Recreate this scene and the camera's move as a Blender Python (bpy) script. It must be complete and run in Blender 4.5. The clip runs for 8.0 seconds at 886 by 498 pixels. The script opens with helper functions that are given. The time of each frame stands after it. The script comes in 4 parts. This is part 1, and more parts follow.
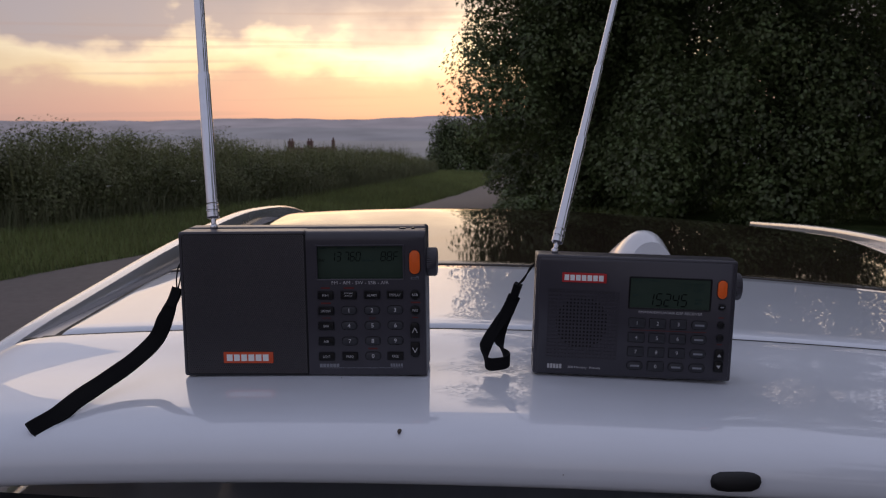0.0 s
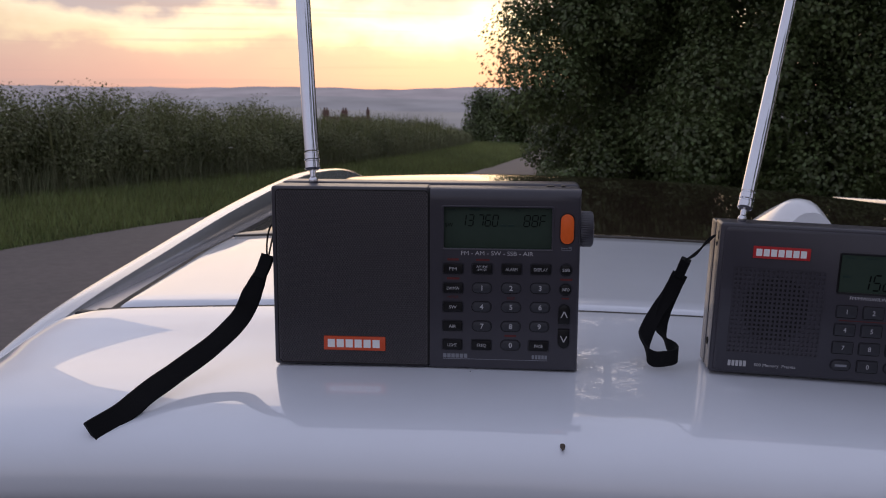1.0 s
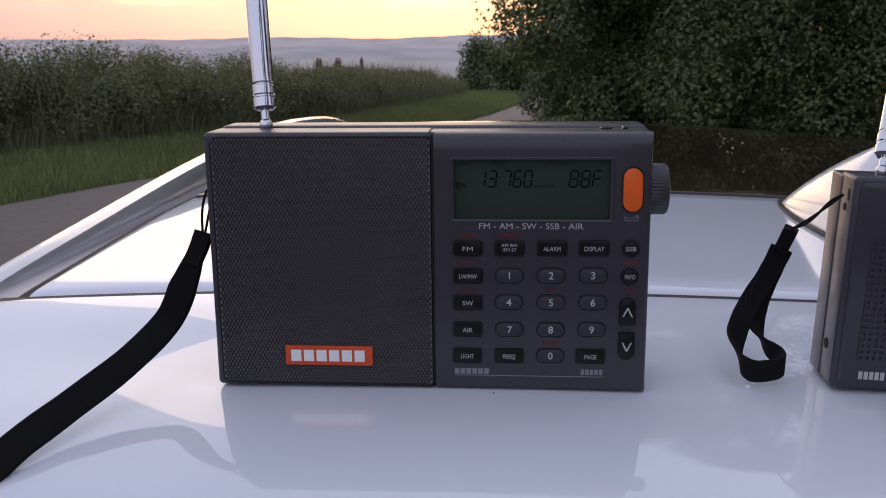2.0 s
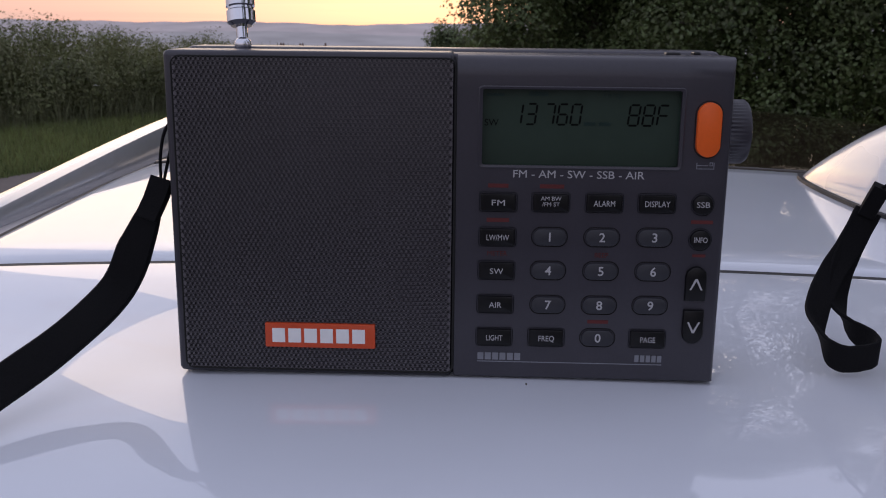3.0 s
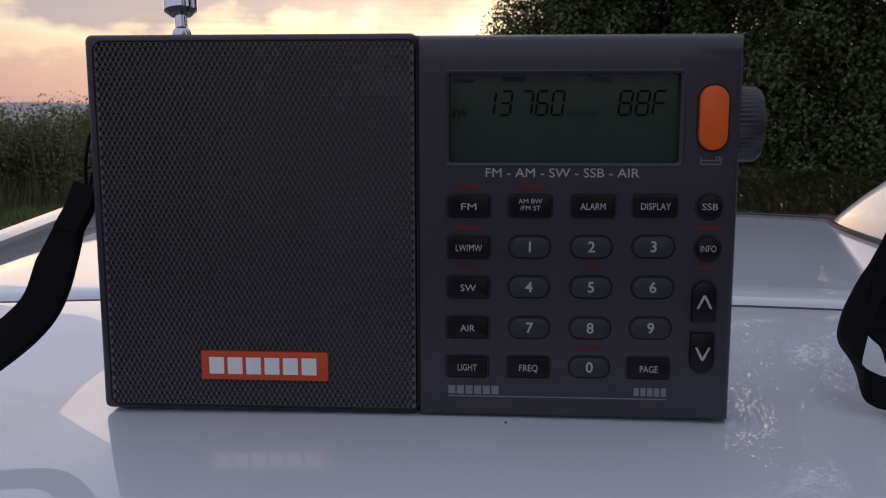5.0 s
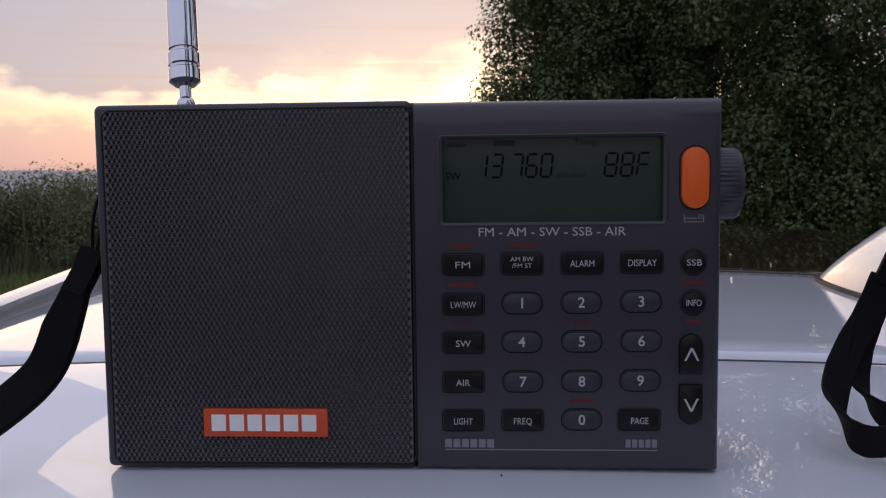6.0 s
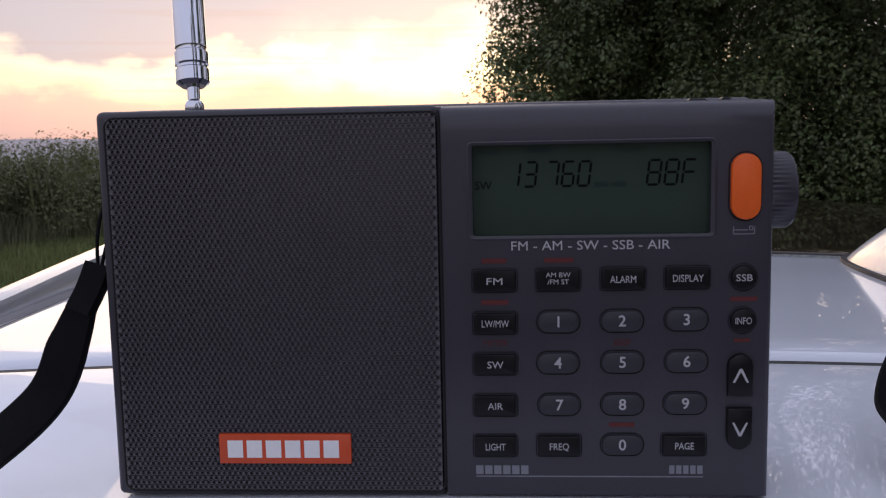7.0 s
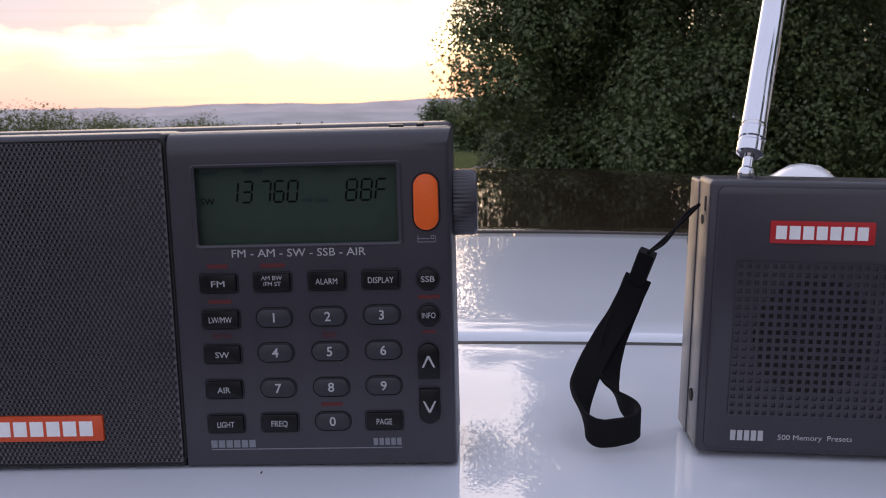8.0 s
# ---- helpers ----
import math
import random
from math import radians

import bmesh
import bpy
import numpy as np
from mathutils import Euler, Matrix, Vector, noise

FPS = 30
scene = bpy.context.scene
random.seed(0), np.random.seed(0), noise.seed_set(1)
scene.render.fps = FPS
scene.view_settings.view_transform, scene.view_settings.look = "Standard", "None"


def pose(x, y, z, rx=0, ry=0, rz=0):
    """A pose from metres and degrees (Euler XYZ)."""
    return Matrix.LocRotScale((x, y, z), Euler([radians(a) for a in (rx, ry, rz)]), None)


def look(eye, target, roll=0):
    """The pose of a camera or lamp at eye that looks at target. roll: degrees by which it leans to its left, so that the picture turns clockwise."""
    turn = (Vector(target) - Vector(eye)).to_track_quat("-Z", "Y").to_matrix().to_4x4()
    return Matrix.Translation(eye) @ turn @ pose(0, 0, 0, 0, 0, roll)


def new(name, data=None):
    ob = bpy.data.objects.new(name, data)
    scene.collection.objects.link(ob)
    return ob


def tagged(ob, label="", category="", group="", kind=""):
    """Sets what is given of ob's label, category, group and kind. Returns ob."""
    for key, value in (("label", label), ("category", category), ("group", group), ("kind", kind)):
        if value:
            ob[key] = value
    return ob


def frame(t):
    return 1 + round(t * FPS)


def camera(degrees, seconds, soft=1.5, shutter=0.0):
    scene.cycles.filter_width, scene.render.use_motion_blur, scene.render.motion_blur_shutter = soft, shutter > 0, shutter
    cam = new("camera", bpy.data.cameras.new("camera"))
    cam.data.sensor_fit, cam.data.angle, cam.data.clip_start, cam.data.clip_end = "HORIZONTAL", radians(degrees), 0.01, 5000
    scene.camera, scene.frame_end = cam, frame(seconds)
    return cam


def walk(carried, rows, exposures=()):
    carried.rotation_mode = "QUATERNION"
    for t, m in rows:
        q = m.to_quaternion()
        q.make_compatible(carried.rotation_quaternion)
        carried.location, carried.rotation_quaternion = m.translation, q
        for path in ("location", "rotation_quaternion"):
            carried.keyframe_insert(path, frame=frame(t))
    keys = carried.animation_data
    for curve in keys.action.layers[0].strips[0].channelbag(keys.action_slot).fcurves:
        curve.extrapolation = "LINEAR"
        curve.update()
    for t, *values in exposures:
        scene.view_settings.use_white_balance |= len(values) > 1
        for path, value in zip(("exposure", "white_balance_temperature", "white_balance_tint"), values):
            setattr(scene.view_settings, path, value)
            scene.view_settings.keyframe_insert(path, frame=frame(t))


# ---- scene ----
cam = camera(49.7, 8.0, soft=1.0)
cam.data.dof.use_dof, cam.data.dof.focus_distance, cam.data.dof.aperture_fstop = True, 0.35, 62.0
PATH = [
    (0, (0.113, -0.581, 1.712), (0.022, 1.397, 1.433), -0.7),
    (0.5, (0.093, -0.542, 1.696), (-0.042, 1.43, 1.395), 0.1),
    (0.7, (0.061, -0.515, 1.695), (-0.053, 1.455, 1.369), 0.4),
    (1, (0.045, -0.466, 1.691), (-0.112, 1.499, 1.354), 0.2),
    (1.5, (0.02, -0.37, 1.68), (-0.109, 1.591, 1.31), -0.6),
    (2, (0.029, -0.323, 1.674), (-0.12, 1.622, 1.235), -0.6),
    (2.2, (0.024, -0.312, 1.673), (-0.096, 1.63, 1.209), -0.1),
    (3.3, (0.006, -0.245, 1.645), (-0.063, 1.7, 1.186), 0.6),
    (3.5, (0.014, -0.24, 1.655), (-0.108, 1.705, 1.204), 0.3),
    (4, (0.018, -0.231, 1.649), (-0.101, 1.715, 1.204), 0.1),
    (4.2, (0.011, -0.222, 1.641), (-0.063, 1.73, 1.21), 0.6),
    (5.3, (0.025, -0.228, 1.619), (-0.127, 1.751, 1.369), -0.2),
    (5.5, (0.022, -0.234, 1.614), (-0.084, 1.752, 1.399), -0.2),
    (6, (0.022, -0.233, 1.626), (-0.097, 1.755, 1.449), -0.7),
    (6.5, (0.016, -0.227, 1.638), (-0.108, 1.759, 1.44), -1.1),
    (7, (0.016, -0.216, 1.636), (-0.119, 1.764, 1.387), -1.2),
    (7.5, (0.03, -0.215, 1.638), (-0.108, 1.758, 1.342), -1.3),
    (7.7, (0.048, -0.226, 1.642), (-0.071, 1.748, 1.345), -1.3),
    (8, (0.082, -0.248, 1.649), (0.009, 1.726, 1.334), -1.5),
]
EXPOSURES = [(0.0, 0.1), (0.5, 0.22), (1.0, 0.42), (1.5, 0.65), (2.0, 0.85), (3.5, 0.66), (4.0, 0.9), (4.2, 0.85), (5.3, 0.25), (5.5, 0.25), (6.0, 0.55), (6.5, 0.65), (7.0, 0.8), (7.5, 1.0), (7.7, 1.08), (8.0, 1.08)]
walk(cam, [(t, look(eye, target, roll)) for t, eye, target, roll in PATH], EXPOSURES)

# ---- world and sun ----
SUN_AZ, SUN_EL = radians(-3.0), radians(4.5)
world = bpy.data.worlds.new("evening_sky")
scene.world = world
world.use_nodes = True
wt = world.node_tree
wt.nodes.clear()


def wmath(op, a, b=0.0, clamp=False):
    n = wt.nodes.new("ShaderNodeMath")
    n.operation, n.use_clamp = op, clamp
    for s, v in ((0, a), (1, b)):
        if isinstance(v, (int, float)):
            n.inputs[s].default_value = v
        else:
            wt.links.new(v, n.inputs[s])
    return n.outputs[0]


def wmix(fac, a, b, blend="MIX"):
    n = wt.nodes.new("ShaderNodeMix")
    n.data_type, n.blend_type = "RGBA", blend
    for s, v in ((0, fac), (6, a), (7, b)):
        if isinstance(v, (int, float, tuple)):
            n.inputs[s].default_value = v
        else:
            wt.links.new(v, n.inputs[s])
    return n.outputs[2]


def wramp(fac, stops):
    n = wt.nodes.new("ShaderNodeValToRGB")
    r = n.color_ramp
    while len(r.elements) < len(stops):
        r.elements.new(0.5)
    for e, (p, col) in zip(r.elements, stops):
        e.position, e.color = p, (*col, 1)
    wt.links.new(fac, n.inputs[0])
    return n.outputs[0]


coord = wt.nodes.new("ShaderNodeTexCoord").outputs["Generated"]
sep = wt.nodes.new("ShaderNodeSeparateXYZ")
wt.links.new(coord, sep.inputs[0])
stretch = wt.nodes.new("ShaderNodeMapping")
stretch.inputs["Scale"].default_value = (3.2, 3.2, 26.0)
wt.links.new(coord, stretch.inputs[0])
cloud_noise = wt.nodes.new("ShaderNodeTexNoise")
cloud_noise.inputs["Scale"].default_value = 2.1
cloud_noise.inputs["Detail"].default_value = 6.0
cloud_noise.inputs["Roughness"].default_value = 0.55
wt.links.new(stretch.outputs[0], cloud_noise.inputs[0])
puff = wt.nodes.new("ShaderNodeMapping")
puff.inputs["Scale"].default_value = (9.0, 9.0, 14.0)
puff.inputs["Location"].default_value = (1.7, 0.4, 0.0)
wt.links.new(coord, puff.inputs[0])
puff_noise = wt.nodes.new("ShaderNodeTexNoise")
puff_noise.inputs["Scale"].default_value = 1.6
puff_noise.inputs["Detail"].default_value = 4.0
wt.links.new(puff.outputs[0], puff_noise.inputs[0])
streak = wt.nodes.new("ShaderNodeMapping")
streak.inputs["Scale"].default_value = (2.2, 2.2, 120.0)
wt.links.new(coord, streak.inputs[0])
streak_noise = wt.nodes.new("ShaderNodeTexNoise")
streak_noise.inputs["Scale"].default_value = 1.3
streak_noise.inputs["Detail"].default_value = 3.0
wt.links.new(streak.outputs[0], streak_noise.inputs[0])
lift = wmath("ADD", wmath("MULTIPLY", wmath("SUBTRACT", cloud_noise.outputs[0], 0.5), 0.035),
             wmath("MULTIPLY", wmath("SUBTRACT", puff_noise.outputs[0], 0.5), 0.13))
height = wmath("ADD", sep.outputs[2], wmath("MULTIPLY", lift, wmath("MULTIPLY", sep.outputs[2], 11.0, True)))
level = wmath("MULTIPLY", height, 2.0, True)
glow_side = wramp(level, [
    (0.0, (0.78, 0.45, 0.41)), (0.035, (0.84, 0.50, 0.43)), (0.065, (0.90, 0.57, 0.45)), (0.085, (1.20, 0.90, 0.56)),
    (0.125, (1.38, 1.12, 0.74)), (0.146, (1.12, 0.86, 0.64)), (0.170, (0.56, 0.46, 0.48)), (0.34, (0.48, 0.43, 0.49)), (0.50, (0.74, 0.725, 0.85)), (0.75, (0.90, 0.90, 1.08)),
    (1.0, (0.52, 0.54, 0.70))])
far_side = wramp(level, [(0.0, (0.26, 0.235, 0.275)), (0.2, (0.37, 0.335, 0.40)), (0.6, (0.54, 0.52, 0.645)), (1.0, (0.50, 0.52, 0.68))])
sun_dot = wmath("ADD", wmath("MULTIPLY", sep.outputs[0], math.sin(SUN_AZ)), wmath("MULTIPLY", sep.outputs[1], math.cos(SUN_AZ)))
near_sun = wmath("POWER", wmath("MAXIMUM", sun_dot, 0.0), 5.0)
core = wmath("POWER", wmath("MAXIMUM", sun_dot, 0.0), 110.0)
clouds = wmix(near_sun, far_side, glow_side)
band = wmath("MULTIPLY", core, wramp(level, [(0.05, (0, 0, 0)), (0.12, (1, 1, 1)), (0.17, (1, 1, 1)), (0.24, (0, 0, 0))]))
clouds = wmix(wmath("MULTIPLY", band, 0.5), clouds, (1.6, 1.25, 0.75, 1), "ADD")
dark_streak = wramp(streak_noise.outputs[0], [(0.56, (0, 0, 0)), (0.66, (1, 1, 1))])
clouds = wmix(wmath("MULTIPLY", dark_streak, 0.35), clouds, (0.50, 0.36, 0.36, 1))
below = wmath("MULTIPLY", wmath("MULTIPLY", sep.outputs[2], -40.0, True), 1.0, True)
clouds = wmix(below, clouds, (0.10, 0.10, 0.09, 1))
nishita = wt.nodes.new("ShaderNodeTexSky")
nishita.sky_type, nishita.sun_disc = "NISHITA", False
nishita.sun_elevation, nishita.sun_rotation = SUN_EL, SUN_AZ
clear = wmix(1.0, nishita.outputs[0], (0.10, 0.10, 0.10, 1), "MULTIPLY")
final_sky = wmix(0.90, clear, clouds)
bg = wt.nodes.new("ShaderNodeBackground")
bg.inputs[1].default_value = 0.85
wt.links.new(final_sky, bg.inputs[0])
wt.links.new(bg.outputs[0], wt.nodes.new("ShaderNodeOutputWorld").inputs[0])

sun_data = bpy.data.lights.new("sun", "SUN")
sun_data.energy, sun_data.angle, sun_data.color = 0.5, radians(56), (1.0, 0.72, 0.45)
sun = new("sun", sun_data)
sun_way = Vector((math.sin(SUN_AZ) * math.cos(SUN_EL), math.cos(SUN_AZ) * math.cos(SUN_EL), math.sin(SUN_EL)))
sun.matrix_world = look(sun_way * 50 + Vector((0, 0, 2)), (0, 0, 2))


# ---- materials ----
def material(name, color, rough=0.5, metal=0.0, vary=0.12, grain=60.0, bump=0.0, spec=0.5, coat=0.0, blotch=None, per_piece=0.0,
             transmission=0.0, translucent=0.0):
    """A surface with fine grain and broad blotches, both in object metres."""
    m = bpy.data.materials.new(name)
    m.use_nodes = True
    t = m.node_tree
    b = t.nodes["Principled BSDF"]
    b.inputs["Roughness"].default_value, b.inputs["Metallic"].default_value = rough, metal
    b.inputs["Specular IOR Level"].default_value = spec
    b.inputs["Coat Weight"].default_value = coat
    b.inputs["Coat Roughness"].default_value = 0.02
    b.inputs["Transmission Weight"].default_value = transmission
    tc = t.nodes.new("ShaderNodeTexCoord").outputs["Object"]
    fine = t.nodes.new("ShaderNodeTexNoise")
    fine.inputs["Scale"].default_value, fine.inputs["Detail"].default_value = grain, 5.0
    wide = t.nodes.new("ShaderNodeTexNoise")
    wide.inputs["Scale"].default_value, wide.inputs["Detail"].default_value = grain * 0.09, 3.0
    t.links.new(tc, fine.inputs[0])
    t.links.new(tc, wide.inputs[0])
    ramp = t.nodes.new("ShaderNodeValToRGB")
    other = blotch or color
    ramp.color_ramp.elements[0].position, ramp.color_ramp.elements[1].position = 0.32, 0.68
    ramp.color_ramp.elements[0].color = (*[v * (1 - vary) for v in color], 1)
    ramp.color_ramp.elements[1].color = (*[min(1, v * (1 + vary)) for v in other], 1)
    add = t.nodes.new("ShaderNodeMath")
    add.operation = "MULTIPLY_ADD"
    add.inputs[1].default_value, add.inputs[2].default_value = 0.45, 0.0
    t.links.new(fine.outputs[0], add.inputs[0])
    add2 = t.nodes.new("ShaderNodeMath")
    add2.operation = "MULTIPLY_ADD"
    add2.inputs[1].default_value = 0.55
    t.links.new(wide.outputs[0], add2.inputs[0])
    t.links.new(add.outputs[0], add2.inputs[2])
    t.links.new(add2.outputs[0], ramp.inputs[0])
    col = ramp.outputs[0]
    if per_piece:
        geo = t.nodes.new("ShaderNodeNewGeometry")
        hsv = t.nodes.new("ShaderNodeHueSaturation")
        val = t.nodes.new("ShaderNodeMapRange")
        val.inputs[3].default_value, val.inputs[4].default_value = 1 - per_piece, 1 + per_piece
        hue = t.nodes.new("ShaderNodeMapRange")
        hue.inputs[3].default_value, hue.inputs[4].default_value = 0.48, 0.52
        t.links.new(geo.outputs["Random Per Island"], val.inputs[0])
        t.links.new(geo.outputs["Random Per Island"], hue.inputs[0])
        t.links.new(val.outputs[0], hsv.inputs["Value"])
        t.links.new(hue.outputs[0], hsv.inputs["Hue"])
        t.links.new(col, hsv.inputs["Color"])
        col = hsv.outputs[0]
    t.links.new(col, b.inputs["Base Color"])
    rr = t.nodes.new("ShaderNodeMapRange")
    rr.inputs[3].default_value, rr.inputs[4].default_value = rough * 0.8, min(1, rough * 1.2)
    t.links.new(wide.outputs[0], rr.inputs[0])
    t.links.new(rr.outputs[0], b.inputs["Roughness"])
    if bump:
        bp = t.nodes.new("ShaderNodeBump")
        bp.inputs["Strength"].default_value, bp.inputs["Distance"].default_value = 0.6, bump
        t.links.new(fine.outputs[0], bp.inputs["Height"])
        t.links.new(bp.outputs[0], b.inputs["Normal"])
    if translucent:
        tr = t.nodes.new("ShaderNodeBsdfTranslucent")
        t.links.new(col, tr.inputs[0])
        mx = t.nodes.new("ShaderNodeMixShader")
        mx.inputs[0].default_value = translucent
        t.links.new(b.outputs[0], mx.inputs[1])
        t.links.new(tr.outputs[0], mx.inputs[2])
        t.links.new(mx.outputs[0], t.nodes["Material Output"].inputs[0])
    return m


PAINT = material("white_car_paint", (0.70, 0.735, 0.80), 0.35, vary=0.025, grain=25, spec=0.1, coat=1.0)
PAINT.node_tree.nodes["Principled BSDF"].inputs["Coat IOR"].default_value = 1.75
PAINT.node_tree.nodes["Principled BSDF"].inputs["Coat Roughness"].default_value = 0.008
ROOF_GLASS = material("dark_roof_glass", (0.026, 0.019, 0.013), 0.02, vary=0.2, grain=40, spec=0.3)
REAR_GLASS = material("rear_window_glass", (0.010, 0.011, 0.014), 0.06, vary=0.1, grain=15)
RUBBER = material("black_rubber", (0.008, 0.008, 0.009), 0.6, vary=0.2, grain=300, bump=0.0003)
SILVER = material("silver_rail", (0.60, 0.61, 0.63), 0.22, 0.55, vary=0.05, grain=120, coat=0.5)
DITCH = material("roof_ditch_moulding", (0.40, 0.37, 0.37), 0.28, vary=0.1, grain=90)
CASE = material("dark_grey_case_plastic", (0.037, 0.035, 0.046), 0.34, spec=0.5, vary=0.10, grain=900, bump=0.00006)
GRILLE = material("dark_grille_metal", (0.098, 0.092, 0.102), 0.36, 0.1, vary=0.10, grain=500, bump=0.00003)
# Speaker cloth black; also painted as the shade inside slots, sockets and key wells.
VOID = material("cloth_and_hollow_black", (0.004, 0.004, 0.004), 0.9, vary=0.2, grain=800)
KEY_BLACK = material("black_key_plastic", (0.004, 0.004, 0.005), 0.36, spec=0.3, vary=0.15, grain=900)
KEY_GREY = material("grey_key_rubber", (0.022, 0.023, 0.030), 0.5, vary=0.1, grain=900, bump=0.00004)
ORANGE = material("orange_button_plastic", (0.82, 0.120, 0.009), 0.45, vary=0.06, grain=700)
LCD = material("green_lcd_panel", (0.031, 0.049, 0.037), 0.10, vary=0.08, grain=150, spec=0.3)
LCD_INK = material("lcd_segment_black", (0.0015, 0.002, 0.002), 0.5, spec=0.1, vary=0.1, grain=500)
LCD_FAINT = material("lcd_faint_mark", (0.013, 0.030, 0.025), 0.5, spec=0.2, vary=0.1, grain=500)
PRINT = material("pale_grey_print", (0.43, 0.43, 0.45), 0.6, vary=0.08, grain=900)
PRINT_DIM = material("dim_grey_print", (0.20, 0.21, 0.24), 0.6, vary=0.08, grain=900)
PRINT_RED = material("dark_red_print", (0.10, 0.012, 0.012), 0.6, vary=0.1, grain=900)
BADGE = material("red_orange_badge", (0.62, 0.075, 0.020), 0.4, vary=0.08, grain=400)
BADGE_RED = material("red_badge", (0.45, 0.018, 0.022), 0.4, vary=0.08, grain=400)
WHITE_PRINT = material("white_print", (0.82, 0.82, 0.82), 0.5, vary=0.04, grain=500)
CHROME = material("chrome_tube", (0.66, 0.67, 0.71), 0.06, 1.0, vary=0.04, grain=200)
STRAP = material("black_webbing", (0.005, 0.005, 0.006), 0.9, spec=0.2, vary=0.3, grain=1500, bump=0.0003)
DIRT = material("lane_asphalt_dusty", (0.105, 0.088, 0.082), 0.8, spec=0.5, vary=0.25, grain=12, bump=0.01)
GRASS_SOIL = material("verge_soil_grass", (0.050, 0.075, 0.028), 1.0, spec=0.0, vary=0.4, grain=10, bump=0.03, blotch=(0.06, 0.075, 0.03))
GRASS = material("grass_blades", (0.140, 0.172, 0.062), 0.7, vary=0.25, grain=1.2, per_piece=0.35, translucent=0.3, blotch=(0.18, 0.21, 0.075))
TALL_GRASS = material("tall_seeding_grass", (0.165, 0.175, 0.095), 0.8, vary=0.25, grain=1.0, per_piece=0.3, translucent=0.3)
HEDGE_LEAF = material("hedge_leaves", (0.142, 0.160, 0.064), 0.65, vary=0.35, grain=6.0, per_piece=0.28, translucent=0.35, blotch=(0.155, 0.165, 0.075))
LEAF = material("tree_leaves", (0.108, 0.138, 0.052), 0.5, vary=0.45, grain=8, per_piece=0.38, translucent=0.28, blotch=(0.11, 0.14, 0.052))
BARK = material("grey_brown_bark", (0.065, 0.050, 0.038), 0.95, vary=0.35, grain=14, bump=0.02)
PETAL = material("white_umbel_flowers", (0.45, 0.44, 0.40), 0.8, vary=0.1, grain=50)
BRICK = material("far_red_brick", (0.15, 0.085, 0.075), 0.9, vary=0.2, grain=3)
TILE = material("far_roof_tiles", (0.13, 0.075, 0.06), 0.85, vary=0.2, grain=3)
FIN_PAINT = material("white_fin_paint", (0.70, 0.71, 0.73), 0.28, vary=0.03, grain=60, coat=0.8)


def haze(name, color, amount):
    """Distance: a dim land colour with lit haze painted over it as emission."""
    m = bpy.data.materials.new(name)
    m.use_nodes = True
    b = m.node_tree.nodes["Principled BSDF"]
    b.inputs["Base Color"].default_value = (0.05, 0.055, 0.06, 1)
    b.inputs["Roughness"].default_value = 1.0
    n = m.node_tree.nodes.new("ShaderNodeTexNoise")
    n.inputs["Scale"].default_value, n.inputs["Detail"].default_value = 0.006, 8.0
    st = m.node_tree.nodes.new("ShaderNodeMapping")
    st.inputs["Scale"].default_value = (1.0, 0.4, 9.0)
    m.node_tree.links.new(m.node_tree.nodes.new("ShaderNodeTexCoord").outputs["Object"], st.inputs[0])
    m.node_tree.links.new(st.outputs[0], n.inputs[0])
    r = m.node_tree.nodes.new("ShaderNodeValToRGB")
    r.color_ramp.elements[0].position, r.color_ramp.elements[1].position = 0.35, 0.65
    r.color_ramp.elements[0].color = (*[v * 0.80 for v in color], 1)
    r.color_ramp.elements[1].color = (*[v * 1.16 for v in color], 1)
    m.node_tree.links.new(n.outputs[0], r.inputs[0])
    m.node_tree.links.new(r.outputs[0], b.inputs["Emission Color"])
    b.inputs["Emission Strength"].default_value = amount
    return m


# The blue-grey glow of each distance stands in for lit air.
HILL_FAR = haze("far_hills_haze_glow", (0.31, 0.275, 0.335), 0.50)
HILL_MID = haze("middle_hills_haze_glow", (0.245, 0.235, 0.29), 0.48)
HILL_NEAR = haze("valley_floor_haze_glow", (0.255, 0.24, 0.275), 0.46)


# ---- helpers of this scene ----
def empty(name, m, label, category, group=""):
    e = new(name)
    e.empty_display_size = 0.02
    e.matrix_world = m
    return tagged(e, label, category, group)


def part(name, bm, mat, parent=None, label="", smooth=True):
    """Links a bmesh, or vertices and faces, as one mesh object under a thing or a part."""
    me = bpy.data.meshes.new(name)
    if isinstance(bm, tuple):
        me.from_pydata(bm[0], [], bm[1])
    else:
        bmesh.ops.recalc_face_normals(bm, faces=bm.faces)
        bm.to_mesh(me)
        bm.free()
    if smooth:
        me.shade_smooth()
        me.set_sharp_from_angle(angle=radians(35))
    me.materials.append(mat)
    ob = new(name, me)
    ob.parent = parent
    if label:
        ob["label"] = label
    return ob


def box(x0, x1, y0, y1, z0, z1, r=0.0, seg=3):
    bm = bmesh.new()
    bmesh.ops.create_cube(bm, size=1.0)
    for v in bm.verts:
        v.co = Vector(((x0 + x1) / 2 + v.co.x * (x1 - x0), (y0 + y1) / 2 + v.co.y * (y1 - y0), (z0 + z1) / 2 + v.co.z * (z1 - z0)))
    if r:
        bmesh.ops.bevel(bm, geom=list(bm.edges), offset=r, segments=seg, profile=0.5, affect="EDGES")
    return bm


def pill_outline(w, h, r, seg=6):
    pts = []
    for cx, cz, a0 in ((w / 2 - r, h / 2 - r, 0), (-w / 2 + r, h / 2 - r, 90), (-w / 2 + r, -h / 2 + r, 180), (w / 2 - r, -h / 2 + r, 270)):
        for k in range(seg + 1):
            a = radians(a0 + 90 * k / seg)
            pts.append((cx + r * math.cos(a), cz + r * math.sin(a)))
    return pts


